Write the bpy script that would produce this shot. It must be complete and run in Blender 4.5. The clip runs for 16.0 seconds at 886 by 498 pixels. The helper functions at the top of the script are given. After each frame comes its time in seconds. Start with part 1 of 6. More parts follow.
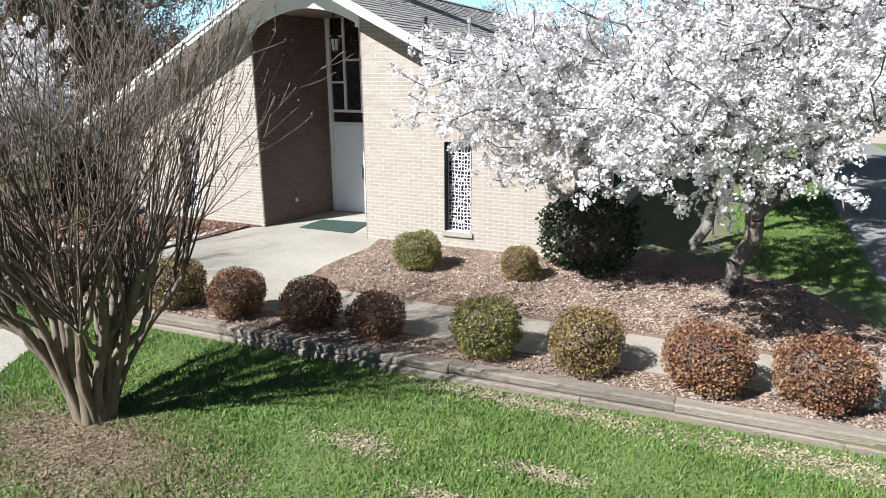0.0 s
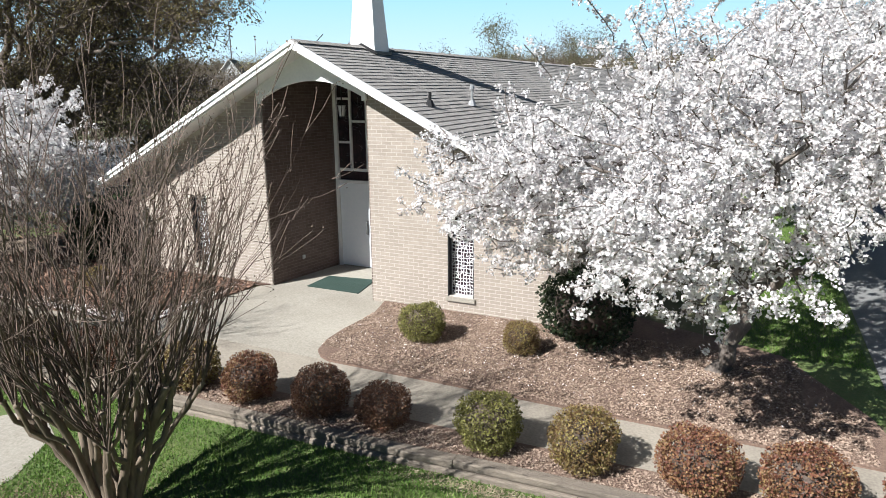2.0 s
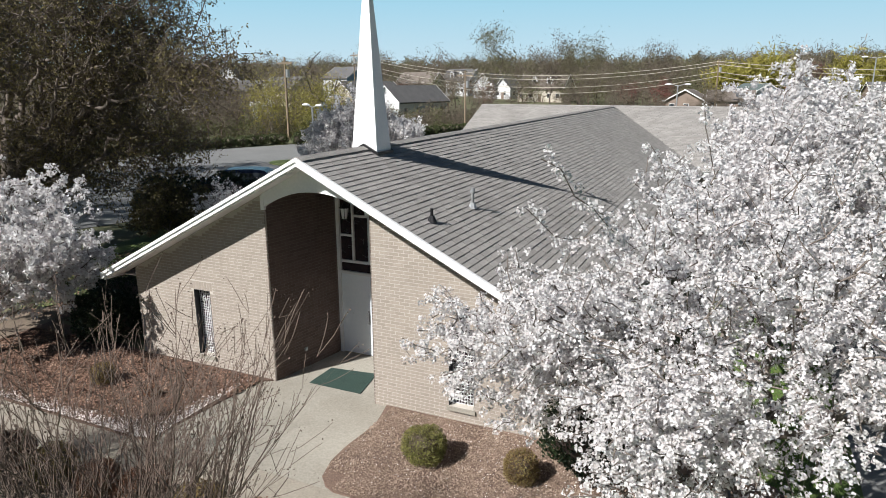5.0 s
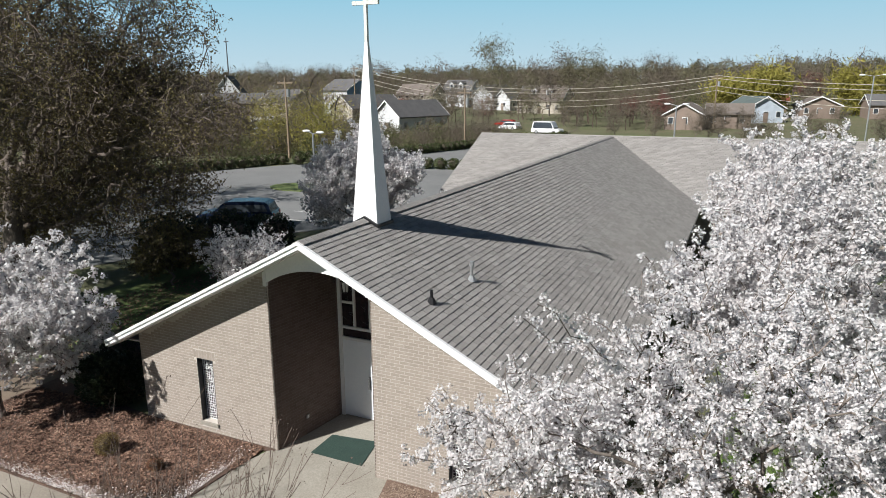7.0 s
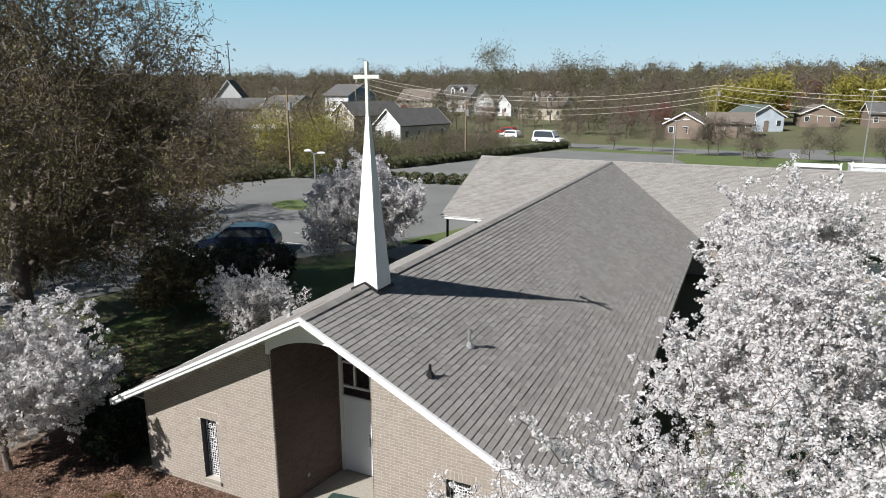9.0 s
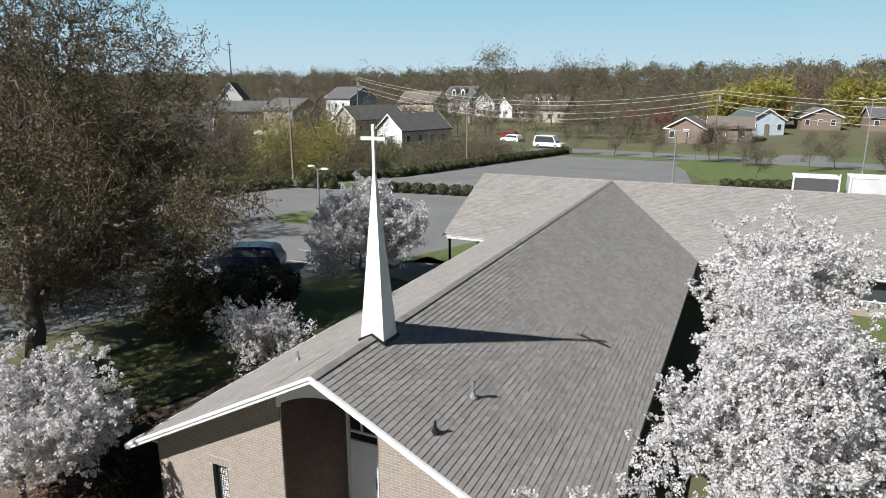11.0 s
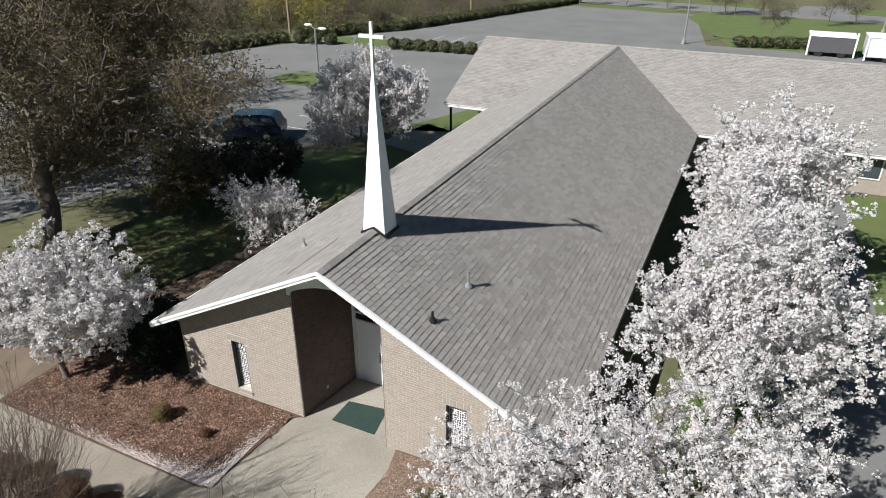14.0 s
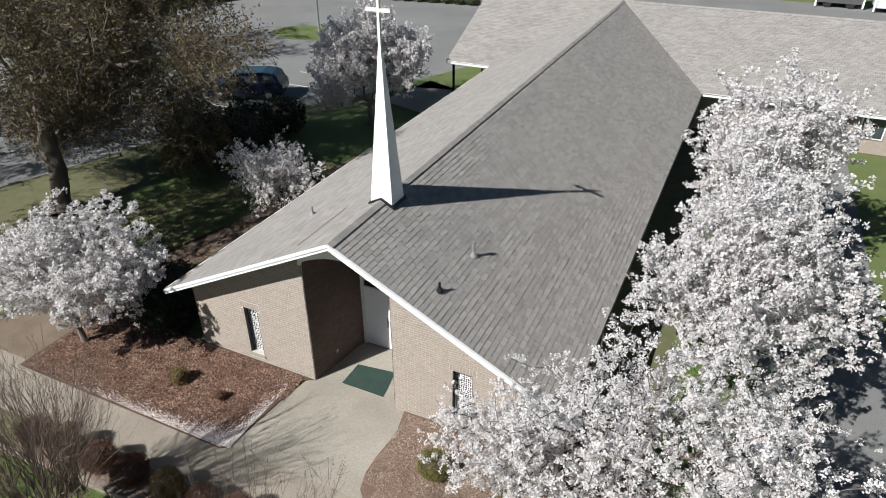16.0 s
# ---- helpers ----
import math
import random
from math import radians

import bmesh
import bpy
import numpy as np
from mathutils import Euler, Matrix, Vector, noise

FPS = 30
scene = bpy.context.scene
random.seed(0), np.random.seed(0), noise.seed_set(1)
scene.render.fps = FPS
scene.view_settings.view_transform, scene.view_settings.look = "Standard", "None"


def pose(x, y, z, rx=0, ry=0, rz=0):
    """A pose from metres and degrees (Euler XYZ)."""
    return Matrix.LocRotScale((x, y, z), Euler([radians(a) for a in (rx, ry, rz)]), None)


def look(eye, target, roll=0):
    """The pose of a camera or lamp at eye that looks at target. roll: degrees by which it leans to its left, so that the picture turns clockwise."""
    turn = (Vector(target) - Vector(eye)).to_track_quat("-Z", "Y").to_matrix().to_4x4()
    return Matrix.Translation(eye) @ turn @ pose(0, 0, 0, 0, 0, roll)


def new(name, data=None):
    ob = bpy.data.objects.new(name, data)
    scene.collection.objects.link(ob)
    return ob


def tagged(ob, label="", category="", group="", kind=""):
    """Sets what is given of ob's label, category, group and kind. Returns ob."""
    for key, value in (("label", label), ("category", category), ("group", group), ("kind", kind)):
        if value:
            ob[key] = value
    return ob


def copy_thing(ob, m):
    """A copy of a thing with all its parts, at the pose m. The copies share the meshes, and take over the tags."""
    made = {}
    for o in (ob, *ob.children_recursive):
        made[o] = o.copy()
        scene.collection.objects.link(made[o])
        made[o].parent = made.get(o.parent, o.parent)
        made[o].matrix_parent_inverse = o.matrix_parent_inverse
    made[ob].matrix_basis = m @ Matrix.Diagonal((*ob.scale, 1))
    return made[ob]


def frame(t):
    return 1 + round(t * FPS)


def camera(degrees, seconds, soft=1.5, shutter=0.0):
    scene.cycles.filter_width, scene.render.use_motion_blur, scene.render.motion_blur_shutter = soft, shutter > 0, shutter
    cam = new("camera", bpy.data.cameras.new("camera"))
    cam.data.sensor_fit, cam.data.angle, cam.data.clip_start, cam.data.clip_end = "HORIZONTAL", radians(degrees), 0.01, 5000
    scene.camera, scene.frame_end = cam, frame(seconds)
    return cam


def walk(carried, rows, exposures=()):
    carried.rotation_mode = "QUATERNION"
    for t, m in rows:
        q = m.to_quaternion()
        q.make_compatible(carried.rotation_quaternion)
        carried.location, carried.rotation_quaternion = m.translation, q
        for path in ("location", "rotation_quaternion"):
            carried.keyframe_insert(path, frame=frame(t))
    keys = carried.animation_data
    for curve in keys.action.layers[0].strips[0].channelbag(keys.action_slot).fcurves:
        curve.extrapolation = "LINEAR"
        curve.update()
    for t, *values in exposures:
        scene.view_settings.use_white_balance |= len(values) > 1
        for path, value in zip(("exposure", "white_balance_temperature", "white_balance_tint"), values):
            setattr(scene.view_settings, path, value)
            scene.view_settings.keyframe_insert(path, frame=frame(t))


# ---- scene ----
cam = camera(68.0, 16.0, soft=0.9)
PATH = [
    (0, (0.195, 0.217, 3.131), (-0.618, 1.972, 2.62), -0.3),
    (0.5, (0.217, 0.192, 3.38), (-0.6, 1.948, 2.88), -0.3),
    (1, (0.214, 0.12, 3.668), (-0.603, 1.877, 3.174), -0.3),
    (1.5, (0.235, 0.113, 3.953), (-0.588, 1.869, 3.465), -0.4),
    (2, (0.232, 0.098, 4.261), (-0.59, 1.856, 3.778), -0.4),
    (2.5, (0.248, 0.11, 4.594), (-0.575, 1.869, 4.115), -0.3),
    (3, (0.229, 0.154, 4.95), (-0.597, 1.911, 4.471), -0.4),
    (3.5, (0.216, 0.14, 5.318), (-0.607, 1.898, 4.839), -0.3),
    (4, (0.148, 0.171, 5.714), (-0.666, 1.933, 5.233), -0.1),
    (4.2, (0.112, 0.214, 5.814), (-0.699, 1.978, 5.332), -0.2),
    (6.3, (-0.033, 0.403, 7.531), (-0.843, 2.163, 7.036), -0.0),
    (6.5, (-0.039, 0.42, 7.593), (-0.851, 2.183, 7.113), -0.1),
    (7, (-0.026, 0.482, 7.932), (-0.839, 2.248, 7.461), -0.3),
    (7.5, (0.038, 0.536, 8.32), (-0.777, 2.301, 7.852), -0.3),
    (8, (0.028, 0.565, 8.688), (-0.785, 2.331, 8.22), -0.1),
    (8.5, (0.037, 0.583, 9.078), (-0.778, 2.348, 8.609), -0.1),
    (9, (-0.001, 0.541, 9.468), (-0.816, 2.306, 8.997), -0.1),
    (9.5, (0.004, 0.488, 9.854), (-0.814, 2.252, 9.382), 0.0),
    (10, (0.004, 0.455, 10.19), (-0.814, 2.22, 9.723), -0.1),
    (12.3, (0.113, 0.241, 11.503), (-0.704, 1.99, 10.98), -0.3),
    (12.5, (0.141, 0.238, 11.548), (-0.678, 1.981, 11.01), -0.1),
    (13, (0.189, 0.195, 11.726), (-0.615, 1.907, 11.077), -0.1),
    (13.5, (0.244, 0.193, 11.943), (-0.541, 1.859, 11.163), -0.1),
    (14, (0.247, 0.124, 12.139), (-0.511, 1.74, 11.238), 0.1),
    (14.5, (0.276, 0.073, 12.368), (-0.455, 1.63, 11.347), 0.1),
    (15, (0.26, 0.089, 12.541), (-0.465, 1.628, 11.489), 0.1),
    (15.5, (0.214, 0.026, 12.691), (-0.513, 1.568, 11.645), 0.0),
    (16, (0.161, -0.042, 12.789), (-0.567, 1.507, 11.755), -0.0),
]
EXPO = [(0, 1.32, 6150, 9), (1.5, 1.18, 6300, 9.5), (3.5, 0.84, 6500, 10), (5, 0.68, 6500, 10), (7, 0.56, 6500, 10), (16, 0.60, 6500, 10)]
walk(cam, [(t, look(eye, target, roll)) for t, eye, target, roll in PATH], EXPO)

# ---- world and sun ----
SUN = Vector((-4.18, -7.05, 7.1)).normalized()
world = bpy.data.worlds.new("sky")
scene.world = world
world.use_nodes = True
wn = world.node_tree.nodes
sky = wn.new("ShaderNodeTexSky")
sky.sky_type = "NISHITA"
sky.sun_disc = False
sky.sun_elevation, sky.sun_rotation = radians(40.9), radians(210.7)
sky.air_density, sky.dust_density, sky.ozone_density = 1.0, 0.0, 2.0
wn["Background"].inputs["Strength"].default_value = 0.018
tint = wn.new("ShaderNodeMix")
tint.data_type, tint.blend_type = "RGBA", "MULTIPLY"
tint.inputs["Factor"].default_value = 1.0
tint.inputs["B"].default_value = (0.88, 1.02, 1.14, 1)
world.node_tree.links.new(sky.outputs[0], tint.inputs["A"])
world.node_tree.links.new(tint.outputs["Result"], wn["Background"].inputs["Color"])
sun = new("sun", bpy.data.lights.new("sun", "SUN"))
sun.data.energy, sun.data.angle, sun.data.color = 5.0, radians(0.53), (1.0, 0.985, 0.96)
sun.matrix_world = look((-20, -35, 40), Vector((-20, -35, 40)) - SUN)


# ---- materials ----
def mat(name, c1, c2=None, scale=3.0, fine=40.0, rough=0.8, bump=0.0, bscale=60.0, vary=0.0, island=0.0, metal=0.0,
        trans=0.0, spec=0.4, stretch=(1, 1, 1), amount=1.0):
    """A surface with colour at two scales, fine relief, and variation from object to object (vary) or piece to piece (island)."""
    m = bpy.data.materials.new(name)
    m.use_nodes = True
    nt = m.node_tree
    n, link = nt.nodes, nt.links.new
    b = n["Principled BSDF"]
    b.inputs["Roughness"].default_value, b.inputs["Metallic"].default_value = rough, metal
    b.inputs["Specular IOR Level"].default_value = spec
    c2 = c2 or tuple(v * 0.8 for v in c1)
    tc = n.new("ShaderNodeTexCoord")
    mp = n.new("ShaderNodeMapping")
    mp.inputs["Scale"].default_value = stretch
    link(tc.outputs["Object"], mp.inputs["Vector"])
    big, small = n.new("ShaderNodeTexNoise"), n.new("ShaderNodeTexNoise")
    for node, s, d in ((big, scale, 4), (small, fine, 3)):
        node.inputs["Scale"].default_value, node.inputs["Detail"].default_value = s, d
        link(mp.outputs[0], node.inputs["Vector"])
    add = n.new("ShaderNodeMath")
    add.operation = "ADD"
    link(big.outputs["Fac"], add.inputs[0])
    link(small.outputs["Fac"], add.inputs[1])
    ramp = n.new("ShaderNodeMapRange")
    ramp.inputs["From Min"].default_value, ramp.inputs["From Max"].default_value = 0.72, 1.28
    link(add.outputs[0], ramp.inputs["Value"])
    mix = n.new("ShaderNodeMix")
    mix.data_type = "RGBA"
    mix.inputs["A"].default_value, mix.inputs["B"].default_value = (*c1, 1), (*c2, 1)
    link(ramp.outputs[0], mix.inputs["Factor"])
    colour = mix.outputs["Result"]
    if vary or island:
        if vary:
            src = n.new("ShaderNodeObjectInfo").outputs["Random"]
        else:
            src = n.new("ShaderNodeNewGeometry").outputs["Random Per Island"]
        k = max(vary, island)
        r = n.new("ShaderNodeMapRange")
        r.inputs["To Min"].default_value, r.inputs["To Max"].default_value = 1 - k, 1 + k
        link(src, r.inputs["Value"])
        hsv = n.new("ShaderNodeHueSaturation")
        link(colour, hsv.inputs["Color"])
        link(r.outputs[0], hsv.inputs["Value"])
        colour = hsv.outputs[0]
    link(colour, b.inputs["Base Color"])
    if bump:
        tex = n.new("ShaderNodeTexNoise")
        tex.inputs["Scale"].default_value, tex.inputs["Detail"].default_value = bscale, 5
        link(mp.outputs[0], tex.inputs["Vector"])
        bp = n.new("ShaderNodeBump")
        bp.inputs["Strength"].default_value, bp.inputs["Distance"].default_value = bump, 0.02
        link(tex.outputs["Fac"], bp.inputs["Height"])
        link(bp.outputs[0], b.inputs["Normal"])
    if trans:
        t = n.new("ShaderNodeBsdfTranslucent")
        link(colour, t.inputs["Color"])
        ms = n.new("ShaderNodeMixShader")
        ms.inputs["Fac"].default_value = trans
        link(b.outputs[0], ms.inputs[1])
        link(t.outputs[0], ms.inputs[2])
        link(ms.outputs[0], n["Material Output"].inputs["Surface"])
    return m


def leafy(name, colours, rough=0.6, trans=0.25, dark=0.0):
    """Foliage whose pieces take their colour from a ramp, piece by piece."""
    m = bpy.data.materials.new(name)
    m.use_nodes = True
    n, link = m.node_tree.nodes, m.node_tree.links.new
    b = n["Principled BSDF"]
    b.inputs["Roughness"].default_value, b.inputs["Specular IOR Level"].default_value = rough, 0.3
    g = n.new("ShaderNodeNewGeometry")
    oi = n.new("ShaderNodeObjectInfo")
    noise_t = n.new("ShaderNodeTexNoise")
    tc = n.new("ShaderNodeTexCoord")
    noise_t.inputs["Scale"].default_value = 2.2
    link(tc.outputs["Object"], noise_t.inputs["Vector"])
    a = n.new("ShaderNodeMath")
    a.operation = "MULTIPLY_ADD"
    a.inputs[1].default_value, a.inputs[2].default_value = 0.55, -0.06
    link(g.outputs["Random Per Island"], a.inputs[0])
    a2 = n.new("ShaderNodeMath")
    a2.operation = "ADD"
    link(a.outputs[0], a2.inputs[0])
    sc = n.new("ShaderNodeMath")
    sc.operation = "MULTIPLY"
    sc.inputs[1].default_value = 0.5
    link(noise_t.outputs["Fac"], sc.inputs[0])
    link(sc.outputs[0], a2.inputs[1])
    ramp = n.new("ShaderNodeValToRGB")
    el = ramp.color_ramp.elements
    while len(el) < len(colours):
        el.new(0.5)
    for i, c in enumerate(colours):
        el[i].position = i / (len(colours) - 1)
        el[i].color = (*c, 1)
    link(a2.outputs[0], ramp.inputs["Fac"])
    hsv = n.new("ShaderNodeHueSaturation")
    mr = n.new("ShaderNodeMapRange")
    mr.inputs["To Min"].default_value, mr.inputs["To Max"].default_value = 0.96, 1.06
    link(oi.outputs["Random"], mr.inputs["Value"])
    link(mr.outputs[0], hsv.inputs["Value"])
    link(ramp.outputs[0], hsv.inputs["Color"])
    link(hsv.outputs[0], b.inputs["Base Color"])
    t = n.new("ShaderNodeBsdfTranslucent")
    link(hsv.outputs[0], t.inputs["Color"])
    ms = n.new("ShaderNodeMixShader")
    ms.inputs["Fac"].default_value = trans
    link(b.outputs[0], ms.inputs[1])
    link(t.outputs[0], ms.inputs[2])
    link(ms.outputs[0], n["Material Output"].inputs["Surface"])
    return m


M = {
    "brick": mat("tan_brick", (0.33, 0.285, 0.245), (0.275, 0.235, 0.198), 6, 60, 0.85, 0.3, 90, island=0.07),
    "brick_piece": mat("tan_brick_single", (0.33, 0.285, 0.245), (0.275, 0.235, 0.198), 6, 60, 0.85, 0.3, 90, vary=0.07),
    # Darker, browner copies of the front brick and mortar, so the recess reads dark.
    "brown_brick": mat("darker_recess_brick", (0.125, 0.09, 0.075), (0.09, 0.064, 0.054), 6, 60, 0.85, 0.3, 90, island=0.16),
    "recess_mortar": mat("darker_recess_mortar", (0.19, 0.16, 0.14), (0.14, 0.12, 0.105), 4, 50, 0.9, 0.3, 120),
    "mortar": mat("mortar", (0.52, 0.48, 0.43), (0.44, 0.405, 0.355), 4, 50, 0.9, 0.3, 120),
    "white": mat("white_paint", (0.80, 0.80, 0.79), (0.72, 0.73, 0.73), 1.5, 20, 0.55, 0.05, 50),
    "door": mat("door_paint", (0.84, 0.87, 0.90), (0.79, 0.83, 0.87), 1.2, 15, 0.4, 0.03, 40),
    "shingle": mat("asphalt_shingle", (0.30, 0.285, 0.268), (0.25, 0.237, 0.225), 0.9, 70, 0.92, 0.4, 160, island=0.12, spec=0.25),
    "shingle_piece": mat("asphalt_shingle_single", (0.30, 0.285, 0.268), (0.25, 0.237, 0.225), 0.9, 70, 0.92, 0.4, 160, vary=0.12, spec=0.25),
    "underlay": mat("roof_underlay", (0.045, 0.043, 0.042), None, 2, 40, 0.95),
    "dark": mat("dark_metal_and_shade", (0.025, 0.025, 0.027), None, 4, 40, 0.45, metal=0.4),
    "flash": mat("grey_flashing", (0.14, 0.14, 0.145), None, 4, 40, 0.5, metal=0.5),
    "galv": mat("galvanised", (0.45, 0.46, 0.46), (0.36, 0.37, 0.38), 5, 50, 0.45, metal=0.7),
    "concrete": mat("concrete", (0.35, 0.327, 0.28), (0.23, 0.21, 0.175), 0.6, 30, 0.9, 0.25, 80),
    "asphalt": mat("asphalt", (0.195, 0.195, 0.19), (0.14, 0.142, 0.14), 0.25, 30, 0.92, 0.3, 60),
    "line": mat("road_paint", (0.62, 0.62, 0.60), (0.42, 0.42, 0.41), 3, 30, 0.8),
    "mulch": mat("mulch", (0.14, 0.09, 0.068), (0.075, 0.047, 0.035), 1.6, 38, 0.95, 1.0, 45),
    "mulch_grey": mat("weathered_mulch", (0.22, 0.15, 0.115), (0.115, 0.075, 0.056), 1.6, 38, 0.95, 1.0, 45),
    "walk": mat("worn_concrete", (0.31, 0.278, 0.23), (0.205, 0.18, 0.147), 0.7, 30, 0.9, 0.25, 80),
    "grass": mat("lawn", (0.075, 0.125, 0.032), (0.125, 0.14, 0.052), 0.7, 25, 0.9, 0.8, 45),
    "field": mat("rough_ground", (0.08, 0.095, 0.036), (0.13, 0.115, 0.07), 0.12, 2.2, 0.95, 0.6, 12),
    "dirt": mat("bare_earth", (0.20, 0.155, 0.115), (0.12, 0.092, 0.068), 1.2, 30, 0.95, 0.6, 40),
    "blade": leafy("grass_blade", [(0.042, 0.10, 0.02), (0.098, 0.185, 0.034), (0.165, 0.26, 0.06), (0.30, 0.33, 0.13)], 0.6, 0.3),
    "straw": mat("dry_grass", (0.31, 0.275, 0.18), (0.22, 0.19, 0.115), 3, 40, 0.9, 0.6, 60, island=0.3),
    "timber": mat("weathered_timber", (0.26, 0.22, 0.175), (0.14, 0.117, 0.095), 2, 40, 0.9, 0.6, 40, stretch=(0.4, 4, 4), vary=0.15),
    "bark": mat("grey_bark", (0.20, 0.17, 0.145), (0.11, 0.092, 0.08), 5, 40, 0.95, 0.8, 30, stretch=(1, 1, 0.3)),
    "crape": mat("smooth_tan_bark", (0.215, 0.17, 0.125), (0.11, 0.083, 0.06), 4, 25, 0.75, 0.4, 25, stretch=(1, 1, 0.25)),
    "twig": mat("twig_bark", (0.155, 0.115, 0.093), (0.085, 0.06, 0.048), 5, 40, 0.9),
    "oak_bark": mat("dark_grey_bark", (0.17, 0.14, 0.118), (0.08, 0.064, 0.053), 5, 40, 0.95, 0.8, 30, stretch=(1, 1, 0.3)),
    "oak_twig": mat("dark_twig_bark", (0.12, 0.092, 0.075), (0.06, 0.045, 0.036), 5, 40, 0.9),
    "blossom": leafy("white_blossom", [(0.50, 0.44, 0.42), (0.68, 0.65, 0.645), (0.79, 0.78, 0.785), (0.84, 0.835, 0.84)], 0.7, 0.43),
    # Red and gold leaf ramps start extra dark, to paint in some shadow contrast.
    "red_shrub": leafy("red_shrub_leaves", [(0.035, 0.02, 0.014), (0.155, 0.06, 0.04), (0.25, 0.15, 0.075), (0.33, 0.33, 0.11)], 0.45, 0.2),
    "gold_shrub": leafy("gold_shrub_leaves", [(0.04, 0.032, 0.016), (0.145, 0.085, 0.04), (0.25, 0.205, 0.075), (0.36, 0.35, 0.11)], 0.45, 0.2),
    "plum_shrub": leafy("plum_shrub_leaves", [(0.03, 0.02, 0.013), (0.09, 0.045, 0.03), (0.17, 0.085, 0.05), (0.26, 0.19, 0.08)], 0.45, 0.2),
    "green_shrub": leafy("green_shrub_leaves", [(0.05, 0.045, 0.02), (0.13, 0.12, 0.04), (0.22, 0.215, 0.065), (0.36, 0.36, 0.11)], 0.45, 0.2),
    "evergreen": leafy("evergreen_leaves", [(0.010, 0.018, 0.008), (0.02, 0.032, 0.012), (0.035, 0.05, 0.02)], 0.5, 0.1),
    "hedge_green": leafy("clipped_hedge_leaves", [(0.03, 0.04, 0.015), (0.06, 0.075, 0.025), (0.10, 0.115, 0.04)], 0.5, 0.1),
    "oak": leafy("brown_olive_leaves", [(0.052, 0.042, 0.03), (0.098, 0.08, 0.047), (0.165, 0.137, 0.057), (0.26, 0.225, 0.078)], 0.6, 0.3),
    "budding": leafy("yellow_green_buds", [(0.16, 0.14, 0.04), (0.30, 0.27, 0.06), (0.40, 0.36, 0.09)], 0.6, 0.3),
    "redbud": leafy("red_buds", [(0.12, 0.05, 0.045), (0.20, 0.075, 0.065), (0.22, 0.11, 0.09)], 0.6, 0.3),
    "bare": leafy("bare_twigs", [(0.11, 0.092, 0.07), (0.185, 0.152, 0.118), (0.24, 0.202, 0.158)], 0.9, 0.45),
    "wood_far": leafy("far_canopy", [(0.11, 0.098, 0.07), (0.16, 0.142, 0.10), (0.185, 0.175, 0.095), (0.155, 0.175, 0.07)], 0.9, 0.45),
    "thicket_green": leafy("olive_thicket", [(0.07, 0.075, 0.035), (0.12, 0.125, 0.055), (0.17, 0.17, 0.075)], 0.9, 0.2),
    "glass": mat("dark_stained_glass", (0.02, 0.018, 0.022), (0.05, 0.03, 0.035), 8, 30, 0.12, spec=0.6),
    "pane": mat("window_pane", (0.05, 0.06, 0.07), None, 2, 10, 0.08, spec=0.7),
    "black": mat("void", (0.012, 0.012, 0.012), None, 3, 30, 0.9),
    "mat_green": mat("green_mat", (0.03, 0.058, 0.047), (0.02, 0.042, 0.034), 3, 60, 0.95, 0.5, 120),
    "cross": mat("pale_cross_paint", (0.66, 0.67, 0.62), (0.56, 0.57, 0.53), 4, 30, 0.6),
    "siding": mat("white_siding", (0.62, 0.63, 0.64), None, 1, 20, 0.6),
    "blue_siding": mat("blue_siding", (0.16, 0.28, 0.46), None, 1, 20, 0.6),
    "pale_blue": mat("pale_blue_siding", (0.55, 0.62, 0.70), None, 1, 20, 0.6),
    "brown_roof": mat("brown_roof", (0.19, 0.16, 0.14), (0.14, 0.12, 0.105), 0.8, 20, 0.95),
    "cream_siding": mat("cream_siding", (0.52, 0.47, 0.39), None, 1, 20, 0.65),
    "slate_roof": mat("slate_green_roof", (0.10, 0.125, 0.12), (0.07, 0.09, 0.088), 0.8, 20, 0.9),
    "rust_roof": mat("rust_red_roof", (0.30, 0.09, 0.055), (0.20, 0.06, 0.04), 0.8, 20, 0.85),
    "brown_siding": mat("brown_siding", (0.24, 0.185, 0.15), None, 1, 20, 0.7),
    "grey_roof": mat("grey_roof", (0.13, 0.125, 0.125), (0.09, 0.09, 0.09), 0.8, 20, 0.95),
    "car_blue": mat("blue_car_paint", (0.008, 0.016, 0.04), None, 1, 8, 0.25, spec=0.4),
    "car_red": mat("red_car_paint", (0.35, 0.03, 0.02), None, 1, 8, 0.25, spec=0.6),
    "car_white": mat("white_car_paint", (0.75, 0.75, 0.75), None, 1, 8, 0.25, spec=0.6),
    "tyre": mat("tyre_rubber", (0.02, 0.02, 0.02), None, 5, 30, 0.9),
    "wire": mat("weathered_cable", (0.50, 0.46, 0.38), None, 5, 50, 0.6),
    "pole": mat("pole_wood", (0.26, 0.20, 0.14), None, 3, 30, 0.9),
}


